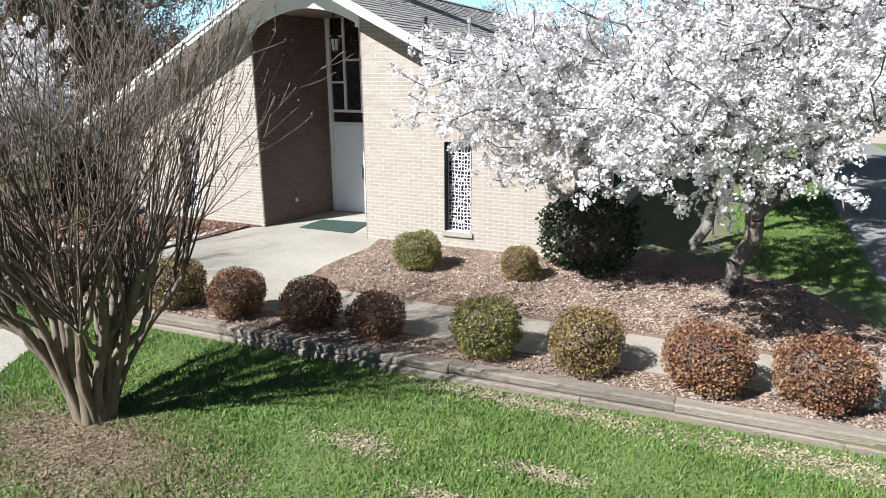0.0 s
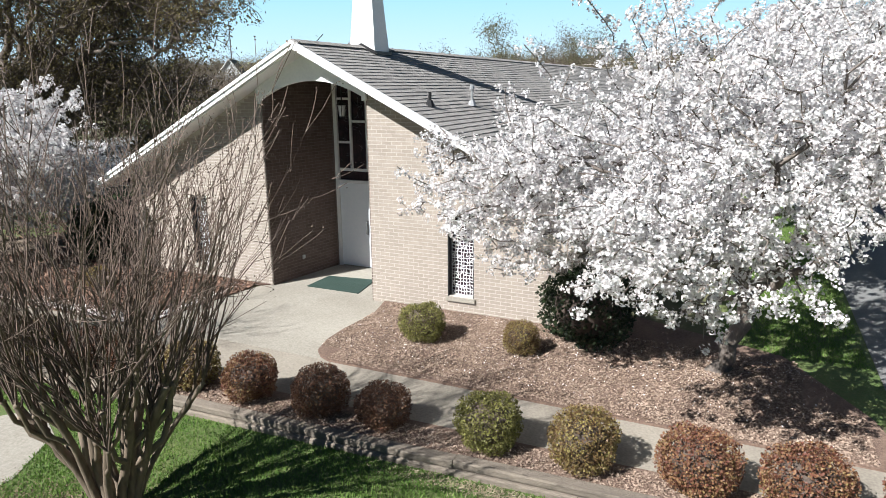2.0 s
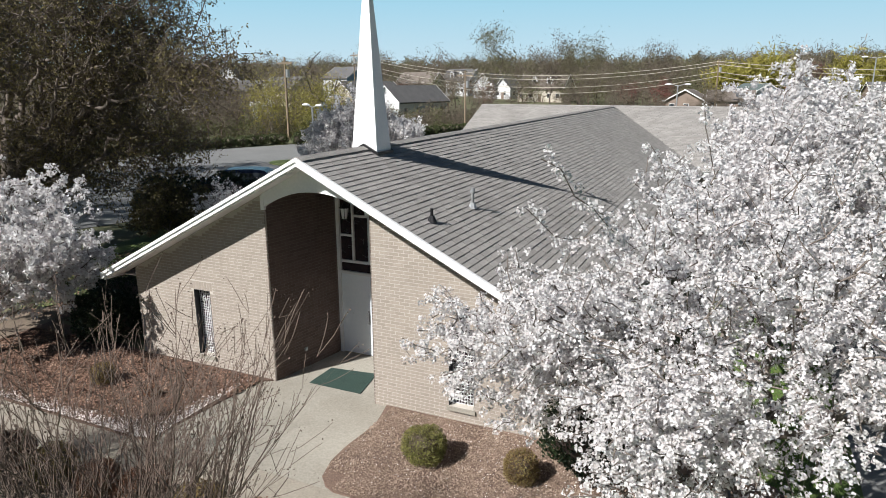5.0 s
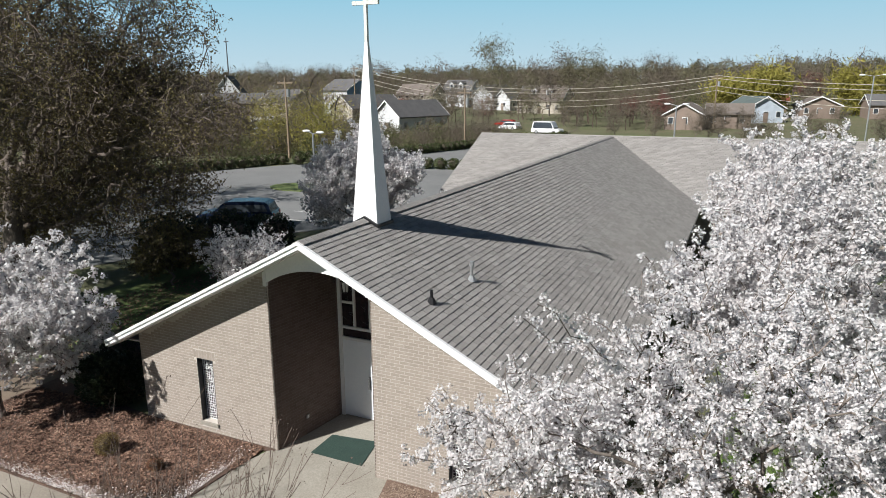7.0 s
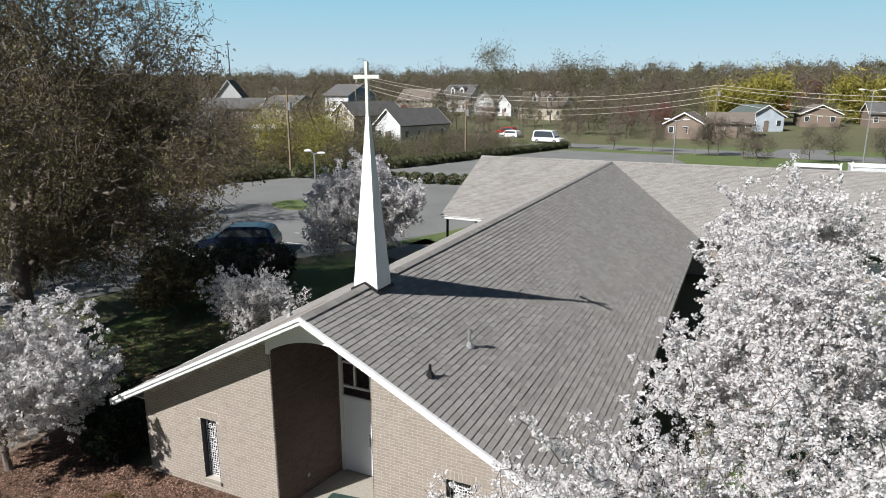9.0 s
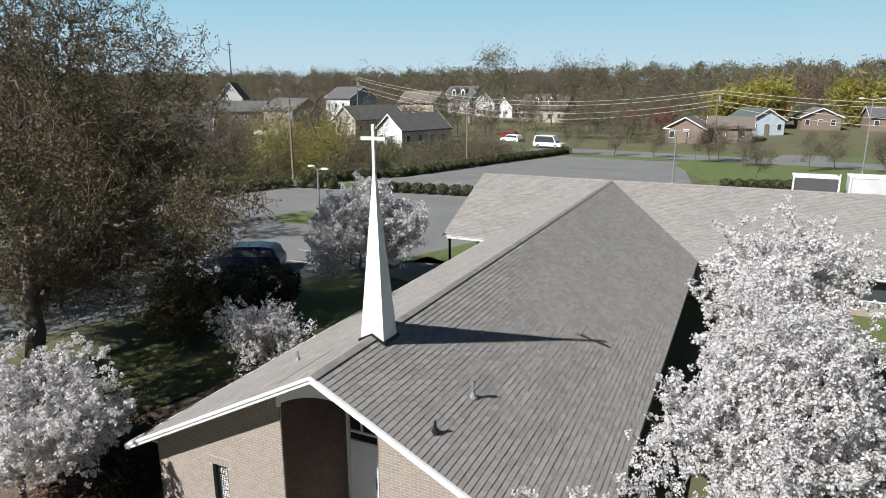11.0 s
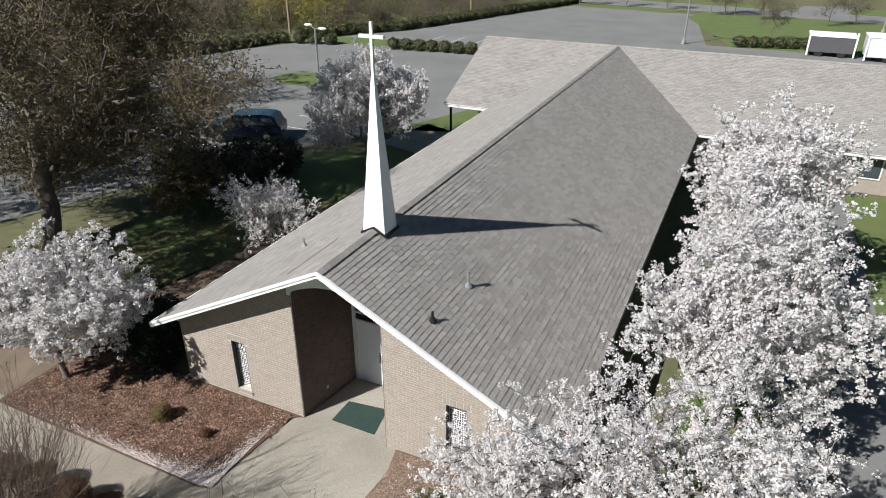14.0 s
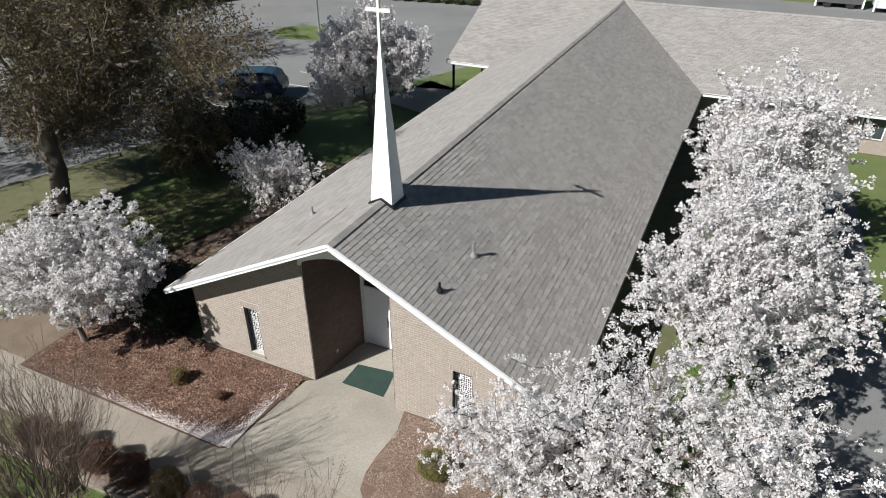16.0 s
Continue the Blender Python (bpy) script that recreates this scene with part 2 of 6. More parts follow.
# ---- mesh tools ----
class Mesh:
    """Collects corners and faces."""

    def __init__(self):
        self.v, self.f, self.n = [], {3: [], 4: []}, 0

    def add(self, verts, faces):
        verts = np.asarray(verts, float).reshape(-1, 3)
        faces = np.asarray(faces, int)
        self.v.append(verts)
        self.f[faces.shape[1]].append(faces + self.n)
        self.n += len(verts)
        return self

    def box(self, x0, y0, z0, x1, y1, z1):
        v = [(x, y, z) for z in (z0, z1) for y in (y0, y1) for x in (x0, x1)]
        return self.add(v, [(0, 2, 3, 1), (4, 5, 7, 6), (0, 1, 5, 4), (2, 6, 7, 3), (0, 4, 6, 2), (1, 3, 7, 5)])

    def prism(self, poly, a, b, axis="y"):
        """A convex outline of (u, w) pushed from a to b along an axis."""
        k = len(poly)
        place = {"y": lambda u, w, d: (u, d, w), "x": lambda u, w, d: (d, u, w), "z": lambda u, w, d: (u, w, d)}[axis]
        v = [place(u, w, d) for d in (a, b) for u, w in poly]
        c0, c1 = np.mean(v[:k], axis=0), np.mean(v[k:], axis=0)
        self.add(v, [(i, (i + 1) % k, (i + 1) % k + k, i + k) for i in range(k)])
        self.add(v[:k] + [tuple(c0)], [((i + 1) % k, i, k) for i in range(k)])
        return self.add(v[k:] + [tuple(c1)], [(i, (i + 1) % k, k) for i in range(k)])

    def tubes(self, p0, p1, r0, r1, sides=5, caps=True):
        p0, p1 = np.asarray(p0, float).reshape(-1, 3), np.asarray(p1, float).reshape(-1, 3)
        r0, r1 = np.broadcast_to(r0, len(p0)), np.broadcast_to(r1, len(p0))
        d = p1 - p0
        d /= np.linalg.norm(d, axis=1, keepdims=True) + 1e-9
        up = np.where(np.abs(d[:, 2:3]) > 0.9, (1.0, 0, 0), (0, 0, 1.0))
        a = np.cross(d, up)
        a /= np.linalg.norm(a, axis=1, keepdims=True) + 1e-9
        b = np.cross(d, a)
        ang = np.arange(sides) * 2 * np.pi / sides
        ring = a[:, None] * np.cos(ang)[None, :, None] + b[:, None] * np.sin(ang)[None, :, None]
        v = np.concatenate([p0[:, None] + ring * r0[:, None, None], p1[:, None] + ring * r1[:, None, None]], 1)
        i = np.arange(sides)
        f = np.stack([i, (i + 1) % sides, (i + 1) % sides + sides, i + sides], 1)
        faces = (f[None] + (np.arange(len(p0)) * 2 * sides)[:, None, None]).reshape(-1, 4)
        self.add(v.reshape(-1, 3), faces)
        if not caps:
            return self
        caps = np.arange(1, sides - 1)
        tri = np.stack([np.full(len(caps), sides), caps + sides, caps + 1 + sides], 1)
        tri = np.concatenate([tri, np.stack([np.zeros(len(caps), int), caps + 1, caps], 1)])
        return self.add(v.reshape(-1, 3), (tri[None] + (np.arange(len(p0)) * 2 * sides)[:, None, None]).reshape(-1, 3))

    def slivers(self, centres, size, rng):
        """Thin three-cornered twigs, randomly turned."""
        k = len(centres)
        a, b = rng.normal(size=(k, 3)), rng.normal(size=(k, 3))
        a[:, 2] += 0.4
        a *= (size * rng.uniform(0.7, 1.5, k) / np.linalg.norm(a, axis=1))[:, None]
        b *= (size * 0.26 / np.linalg.norm(b, axis=1))[:, None]
        c = np.asarray(centres)
        return self.add(np.stack([c - a - b, c - a + b, c + a], 1).reshape(-1, 3), np.arange(3 * k).reshape(-1, 3))

    def path(self, pts, radii, sides=8):
        """One unbroken tapering tube along points."""
        pts = np.asarray(pts, float)
        k = len(pts)
        tan = np.gradient(pts, axis=0)
        tan /= np.linalg.norm(tan, axis=1, keepdims=True) + 1e-9
        a = np.cross(tan[0], (0.3, 1, 0.1))
        v = []
        for i in range(k):
            a = a - tan[i] * np.dot(a, tan[i])
            a /= np.linalg.norm(a) + 1e-9
            b = np.cross(tan[i], a)
            v += [pts[i] + radii[i] * (a * math.cos(t) + b * math.sin(t)) for t in np.arange(sides) * 2 * math.pi / sides]
        f = [(i * sides + j, i * sides + (j + 1) % sides, (i + 1) * sides + (j + 1) % sides, (i + 1) * sides + j) for i in range(k - 1) for j in range(sides)]
        return self.add(v, f)

    def ball(self, c, r, seg=10, rings=7):
        c, r = np.array(c, float), np.broadcast_to(r, 3)
        v, f = [], []
        for i in range(rings + 1):
            th = np.pi * i / rings
            for j in range(seg):
                ph = 2 * np.pi * j / seg
                v.append(c + r * (np.sin(th) * np.cos(ph), np.sin(th) * np.sin(ph), np.cos(th)))
        for i in range(rings):
            for j in range(seg):
                f.append((i * seg + j, (i + 1) * seg + j, (i + 1) * seg + (j + 1) % seg, i * seg + (j + 1) % seg))
        return self.add(v, f)

    def quads(self, centres, size, rng, flat=0.0, aspect=1.0, normals=None, spread=1.0):
        """Small four-cornered pieces, randomly turned, bent along the middle."""
        k = len(centres)
        nrm = rng.normal(size=(k, 3)) * spread
        nrm[:, 2] += flat
        if normals is not None:
            nrm += normals
        nrm /= np.linalg.norm(nrm, axis=1, keepdims=True) + 1e-9
        a = np.cross(nrm, rng.normal(size=(k, 3)))
        a /= np.linalg.norm(a, axis=1, keepdims=True) + 1e-9
        b = np.cross(nrm, a)
        s = (np.broadcast_to(size, k) * rng.uniform(0.6, 1.3, k))[:, None] / 2
        c = np.asarray(centres)
        v = np.stack([c - a * s * aspect, c - b * s + nrm * s * 0.3, c + a * s * aspect, c + b * s + nrm * s * 0.3], 1)
        return self.add(v.reshape(-1, 3), np.arange(4 * k).reshape(-1, 4))

    def join(self, other):
        for key in (3, 4):
            self.f[key] += [a + self.n for a in other.f[key]]
        self.v += other.v
        self.n += other.n
        return self

    def data(self, name, material, smooth=False, origin=(0, 0, 0)):
        me = bpy.data.meshes.new(name)
        v = np.concatenate(self.v) - np.array(origin, float)
        parts = [np.concatenate(x) for x in (self.f[3], self.f[4]) if x]
        loops = np.concatenate([p.ravel() for p in parts])
        sizes = np.concatenate([np.full(len(p), p.shape[1]) for p in parts])
        me.vertices.add(len(v))
        me.vertices.foreach_set("co", v.ravel())
        me.loops.add(len(loops))
        me.loops.foreach_set("vertex_index", loops)
        me.polygons.add(len(sizes))
        me.polygons.foreach_set("loop_start", np.concatenate([[0], np.cumsum(sizes)[:-1]]))
        me.polygons.foreach_set("loop_total", sizes)
        me.polygons.foreach_set("use_smooth", np.full(len(sizes), smooth))
        me.update(calc_edges=True)
        me.validate()
        me.materials.append(M[material])
        return me


SPOT = {}


def thing(name, loc, label, category, group="", kind=""):
    ob = tagged(new(name), label, category, group, kind)
    ob.location = loc
    ob.empty_display_size = 0.2
    SPOT[ob] = Vector(loc)
    return ob


def part(name, mesh, material, parent, label="", smooth=False, kind=""):
    """One mesh under a thing or a part; the corners are given in the world."""
    ob = new(name, mesh.data(name, material, smooth, SPOT[parent]))
    ob.parent = parent
    SPOT[ob] = SPOT[parent]
    return tagged(ob, label, kind=kind)


def solid(name, mesh, material, label, category, kind="structure", smooth=False):
    ob = new(name, mesh.data(name, material, smooth))
    SPOT[ob] = Vector((0, 0, 0))
    return tagged(ob, label, category, kind=kind)


def pieces(name, places, size_key_mesh, parent):
    """Alike pieces on one mesh: an object for each place."""
    for m in places:
        ob = new(name, size_key_mesh)
        ob.parent = parent
        ob.matrix_basis = Matrix.Translation(-SPOT[parent]) @ m


# ---- trees ----
def grow(rng, base, fork, targets, step=0.35, tip=0.006, power=2.3, bias=0.25, wob=0.05, start=0.6, flare=1.3):
    """A branching skeleton: a stem from base to fork, then a limb out to every target from the best nearby place."""
    base, fork = np.array(base, float), np.array(fork, float)
    k = max(3, int(np.linalg.norm(fork - base) / step) + 1)
    pos = [base + (fork - base) * i / k + rng.normal(size=3) * wob * (0 < i < k) for i in range(k + 1)]
    par = [-1] + list(range(k))
    length = [0.0]
    for i in range(1, k + 1):
        length.append(length[-1] + np.linalg.norm(pos[i] - pos[i - 1]))
    size = len(targets) * 14 + 64
    P, L = np.zeros((size, 3)), np.zeros(size)
    P[: k + 1], L[: k + 1] = pos, length
    n = k + 1
    first = int(k * start)
    for a in sorted(targets, key=lambda q: np.linalg.norm(q - fork)):
        d = np.linalg.norm(P[first:n] - a, axis=1)
        j = first + int(np.argmin(d + bias * L[first:n]))
        gap = np.linalg.norm(P[j] - a)
        m = min(12, max(1, int(math.ceil(gap / step))))
        last = j
        for q in range(1, m + 1):
            if n >= size - 1:
                break
            f = q / m
            p = P[j] + (a - P[j]) * f + rng.normal(size=3) * wob * min(1, gap) * (q < m)
            p[2] += 0.12 * gap * f * (1 - f)
            P[n], L[n] = p, L[last] + gap / m
            par.append(last)
            last = n
            n += 1
    par = np.array(par)
    area = np.zeros(n)
    kids = np.bincount(par[1:], minlength=n)
    area[kids == 0] = tip ** power
    for i in range(n - 1, 0, -1):
        area[par[i]] += area[i]
    R = area ** (1 / power)
    R[0] *= flare
    return P[:n], par, R


def limbs(mesh, P, par, R, sides=5, least=0.0):
    i = np.flatnonzero(R > least)
    i = i[i > 0]
    up = np.where(R[par[i]] > 0, np.minimum(R[par[i]], R[i] * 1.25), R[i] * 1.25)
    return mesh.tubes(P[par[i]], P[i], up, R[i], sides, False)


def lobes(rng, centre, radii, count, number, spread, bottom=-9, shell=0.55):
    """Points in an uneven crown made of overlapping lobes."""
    u = rng.normal(size=(count, 3))
    u /= np.linalg.norm(u, axis=1, keepdims=True)
    u *= rng.uniform(shell, 0.92, (count, 1))
    c = np.array(centre) + u * np.array(radii)
    p = c[rng.integers(count, size=number)] + rng.normal(size=(number, 3)) * spread
    return p[p[:, 2] > bottom]


def clusters(mesh, rng, centres, count, radius, size):
    c = np.repeat(centres, count, 0)
    off = rng.normal(size=(len(c), 3))
    off /= np.linalg.norm(off, axis=1, keepdims=True)
    return mesh.quads(c + off * radius * rng.uniform(0.4, 1.1, (len(c), 1)), size, rng, normals=off * 1.2 + (0, 0, 0.45))


# ---- ground and paving ----
def slab(poly, z0, z1, name, material, label, category):
    return solid(name, Mesh().prism(poly, z0, z1, "z"), material, label, category)


def rise(x, y):
    """The lie of the far land."""
    d = math.hypot(x + 5, y)
    if d < 125:
        return 0.0
    if d < 225:
        return (d - 125) / 100 * 2.5
    return 2.5 + min(1, (d - 225) / 475) ** 1.2 * (13 + 4 * math.sin(x / 190 + 1.1))


def make_ground():
    xs = sorted([-2600, -1600, -1000, -700] + list(range(-500, 501, 40)) + [700, 1000, 1600, 2600])
    ys = [-400, -100, -20, 6.43, 6.44, 60, 100, 120, 140] + list(range(170, 640, 40)) + [700, 900, 1300, 2000, 3200]
    v = [(x, y, -0.13 if y <= 6.435 else rise(x, y)) for y in ys for x in xs]
    w = len(xs)
    f = [(j * w + i, j * w + i + 1, (j + 1) * w + i + 1, (j + 1) * w + i) for j in range(len(ys) - 1) for i in range(w - 1)]
    return solid("ground", Mesh().add(v, f), "field", "rough open ground with thin grass and leaf litter", "ground")


make_ground()


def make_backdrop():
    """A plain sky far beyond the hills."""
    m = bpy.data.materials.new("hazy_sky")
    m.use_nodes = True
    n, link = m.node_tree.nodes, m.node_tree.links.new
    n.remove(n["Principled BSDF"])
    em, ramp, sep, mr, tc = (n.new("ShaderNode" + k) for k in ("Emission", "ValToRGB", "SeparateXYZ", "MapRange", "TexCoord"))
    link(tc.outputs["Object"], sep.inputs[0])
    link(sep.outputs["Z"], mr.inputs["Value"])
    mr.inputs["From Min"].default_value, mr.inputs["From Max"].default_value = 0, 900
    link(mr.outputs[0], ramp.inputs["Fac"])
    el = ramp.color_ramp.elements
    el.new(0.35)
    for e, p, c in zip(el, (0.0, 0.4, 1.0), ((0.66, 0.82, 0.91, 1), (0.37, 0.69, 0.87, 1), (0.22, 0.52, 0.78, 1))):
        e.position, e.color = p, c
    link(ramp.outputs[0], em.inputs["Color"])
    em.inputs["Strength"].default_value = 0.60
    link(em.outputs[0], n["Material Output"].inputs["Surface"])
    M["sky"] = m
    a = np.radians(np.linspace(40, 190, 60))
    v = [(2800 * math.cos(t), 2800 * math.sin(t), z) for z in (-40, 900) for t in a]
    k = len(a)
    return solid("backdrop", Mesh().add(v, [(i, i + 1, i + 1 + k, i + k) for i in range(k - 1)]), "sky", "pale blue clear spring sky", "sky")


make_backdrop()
# front walk along the bed, the forecourt to the door, the side path and the drive
slab([(-30, 5.9), (-14.5, 6.66), (3.2, 7.12), (3.2, 8.2), (-30, 8.2)], -0.1, 0.010, "pavement", "walk", "worn brownish concrete front walk", "walkway")
slab([(-9.9, 8.15), (-5.5, 8.15), (-6.0, 11.06), (-6.5, 11.06), (-6.86, 13.2), (-8.66, 13.2), (-9.03, 11.06), (-9.25, 11.0)], -0.1, 0.014, "pavement",
     "concrete", "stained pale concrete forecourt at the door", "walkway")
slab([(-20.5, 7.6), (-17.2, 8.2), (-17.25, 12), (-15.9, 18), (-14.6, 34), (-15.6, 34), (-17.2, 18), (-18.6, 12)], -0.1, 0.006, "pavement", "dirt", "narrow earthy side path in tree shade", "walkway")
slab([(-10.4, 0.0), (-7.2, 0.0), (-7.15, 4.1), (-7.65, 4.95), (-8.5, 5.35), (-9.4, 4.2)], -0.2, -0.115, "pavement", "concrete", "pale concrete path beside the lawn", "walkway")
slab([(2.3, 6.9), (6.0, 6.9), (5.2, 40), (2.2, 40)], -0.1, 0.018, "road", "asphalt", "grey asphalt drive dappled with tree shade", "road")
solid("road", Mesh().prism([(-47, 8), (-30, 12), (-25.5, 26.5), (-32, 52), (-51, 47.5)], -0.1, 0.022, "z").prism([(-25.5, 26.5), (-19.5, 36.2), (-14, 50.5), (-32, 52)], -0.1, 0.022, "z")
      .prism([(-51, 47.5), (-32, 52), (-14, 50.5), (-26.5, 107), (-45, 60.5)], -0.1, 0.022, "z").prism([(-14, 50.5), (-1, 50.5), (-9, 103), (-26.5, 107)], -0.1, 0.022, "z").prism([(-1, 50.5), (20, 50.5), (20, 77.4), (-5.1, 77.4)], -0.1, 0.022, "z"),
      "asphalt", "weathered grey asphalt parking lot", "parking lot")
slab([(-120, 116), (-26, 110.5), (70, 95), (70, 103), (-27, 119), (-120, 125)], -0.1, 0.03, "road", "asphalt", "grey asphalt street behind the lot", "road")
slab([(2, 108), (9, 107), (22, 165), (15, 165)], -0.1, 0.034, "road", "asphalt", "grey asphalt side street", "road")
slab([(-19.5, 33.2), (-14.2, 31.5), (-13.5, 34.0), (-15.5, 36.6), (-18.6, 38.0)], -0.1, 0.03, "pavement", "concrete", "pale concrete walk to the wing", "walkway")


def island(cx, cy, rx, ry, label):
    pts = [(cx + rx * math.cos(a), cy + ry * math.sin(a)) for a in np.linspace(0, 2 * math.pi, 16, endpoint=False)]
    slab(pts, 0, 0.09, "ground", "grass", label, "grass island")


island(-33.5, 45.5, 3.2, 2.3, "small oval grass island in the lot")
island(-38, 63.5, 7.0, 2.0, "grass strip under the lot hedge")
for k in range(6):
    a = Mesh()
    x, y = -30.4 + k * 0.5, 28.2 + k * 2.6
    a.box(x + 1.4, y, 0.024, x + 5.6, y + 0.1, 0.028)
    solid("road_marking", a, "line", "worn white parking bay line", "road marking")
for k in range(9):
    a = Mesh().box(-33 + k * 2.6, 66, 0.024, -32.9 + k * 2.6, 71, 0.028)
    solid("road_marking", a, "line", "worn white parking bay line", "road marking")

# lawns
slab([(-40, -60), (40, -60), (40, 8.27), (-40, 4.51)], -0.3, -0.122, "ground", "grass", "green mown front lawn with dry patches", "lawn")
slab([(0.0, 11.2), (1.0, 11.2), (2.0, 9.4), (2.3, 9.2), (2.2, 34.5), (-0.6, 34.5)], -0.1, 0.012, "ground", "grass", "shaded strip of grass beside the church", "lawn")
slab([(5.2, 30), (6.0, 6.9), (40, 6.9), (40, 36), (5.2, 36)], -0.1, 0.012, "ground", "grass", "green lawn beyond the drive", "lawn")
slab([(-22.5, 12), (-18.7, 12), (-17.3, 18), (-15.8, 31), (-19, 33), (-24.6, 26)], -0.1, 0.010, "ground", "grass", "patchy lawn between the path and the lot", "lawn")
slab([(-20, 36), (-15.8, 37), (-15.8, 45), (-17.0, 44)], -0.1, 0.03, "ground", "grass", "small lawn at the end of the wing", "lawn")
slab([(-28, 119.5), (70, 103.5), (70, 122), (-30, 132)], -0.1, 0.012, "ground", "grass", "green verge beyond the street", "lawn")
slab([(-9.7, 100), (-2.6, 77.4), (20, 77.4), (24, 101.5), (-8, 106.5)], -0.1, 0.034, "ground", "grass", "green verge by the street", "lawn")
slab([(-26.8, 105.6), (-12.9, 103.4), (-10.5, 107.0), (-26.3, 109.6)], -0.1, 0.034, "ground", "grass", "grass strip at the lot's far end", "lawn")
# mulch beds
slab([(-14.5, 5.86), (3.0, 6.68), (3.0, 7.12), (-14.5, 6.68)], -0.1, 0.035, "ground", "mulch_grey", "narrow mulch strip behind the timbers", "mulch bed")
slab([(-5.55, 8.12), (2.3, 8.12), (2.0, 9.4), (1.0, 11.2), (-2.3, 12.5), (-6.2, 11.05), (-6.02, 10.3), (-6.1, 9.4), (-6.08, 8.85), (-5.95, 8.4), (-5.75, 8.2)], -0.1, 0.04, "ground", "mulch_grey", "weathered tan wood-chip bed before the wall", "mulch bed")
slab([(-17.2, 7.95), (-9.85, 7.98), (-9.6, 8.1), (-9.35, 10.9), (-9.1, 11.06), (-13.1, 11.06), (-17.2, 11.6)], -0.1, 0.04, "ground", "mulch", "reddish-brown wood-chip bed beside the forecourt", "mulch bed")


# ---- church ----
AX, FY, SL, RZ, HW = -7.73, 11.06, 0.507, 5.115, 5.82
WY, WEND0, WEND1, WHD = 42.5, -16.45, 17.0, 6.75
EZ = RZ - SL * HW
WSL = (RZ - EZ) / WHD
WEY = WY - WHD
church = thing("church", (AX, FY, 0), "tan brick church with grey shingle gable roof and white trim", "church")


def top(x):
    return RZ - SL * abs(x - AX)


def sof(x):
    return top(x) - 0.2


def wall_piece(mesh, x0, x1, z0, z1, y0, y1):
    """A wall between x0 and x1; where z1 is None it runs up to the soffit."""
    poly = [(x0, z0), (x1, z0), (x1, z1 if z1 is not None else sof(x1)), (x0, z1 if z1 is not None else sof(x0))]
    return mesh.prism(poly, y0, y1)


GL, GR = (-11.25, -10.76, 0.29, 1.89), (-4.80, -4.26, 0.33, 1.98)
XL, XR, JL, JR = -13.07, -2.39, -9.03, -6.49
walls = []
for x0, x1, (g0, g1, gz0, gz1) in ((XL, JL, GL), (JR, XR, GR)):
    w = Mesh()
    wall_piece(w, x0, g0, -0.05, None, FY + 0.009, FY + 0.26)
    wall_piece(w, g1, x1, -0.05, None, FY + 0.009, FY + 0.26)
    wall_piece(w, g0, g1, -0.05, gz0, FY + 0.009, FY + 0.26)
    wall_piece(w, g0, g1, gz1, None, FY + 0.009, FY + 0.26)
    walls.append(part("wall", w, "mortar", church, "front wall backing with pale mortar joints"))
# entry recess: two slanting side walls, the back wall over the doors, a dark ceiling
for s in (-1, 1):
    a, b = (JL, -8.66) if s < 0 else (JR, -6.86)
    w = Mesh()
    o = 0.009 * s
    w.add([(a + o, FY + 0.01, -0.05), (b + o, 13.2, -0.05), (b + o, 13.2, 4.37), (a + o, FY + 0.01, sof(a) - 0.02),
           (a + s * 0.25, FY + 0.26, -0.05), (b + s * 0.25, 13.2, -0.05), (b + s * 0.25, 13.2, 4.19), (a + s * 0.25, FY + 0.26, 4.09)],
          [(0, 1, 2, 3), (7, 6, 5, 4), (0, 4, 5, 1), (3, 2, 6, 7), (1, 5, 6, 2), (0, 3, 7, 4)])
    walls.append(part("wall", w, "recess_mortar", church, "side wall of the entry recess, darker and browner than the front"))
# Ceiling is coloured brown to keep bounced light out of the recess.
part("recess_ceiling", Mesh().box(JL - 0.05, FY + 0.05, 4.37, JR + 0.05, 13.3, 4.44), "brown_siding", church, "plain ceiling of the entry recess, coloured brown to cut bounced light")
# side and rear walls
part("wall", Mesh().box(XL, FY + 0.26, -0.05, XL + 0.25, WEY + 0.6, 2.25), "brick", church)
part("wall", Mesh().box(XR - 0.25, FY + 0.26, -0.05, XR, WEY + 0.6, 2.25), "brick", church)
for y in np.arange(14.39, 34, 3.6):
    win = part("window", Mesh().box(XR - 0.02, y, 0.7, XR + 0.03, y + 1.0, 1.9), "white", church, "white-framed side window")
    part("pane", Mesh().box(XR + 0.031, y + 0.06, 0.76, XR + 0.04, y + 0.94, 1.84), "pane", win)

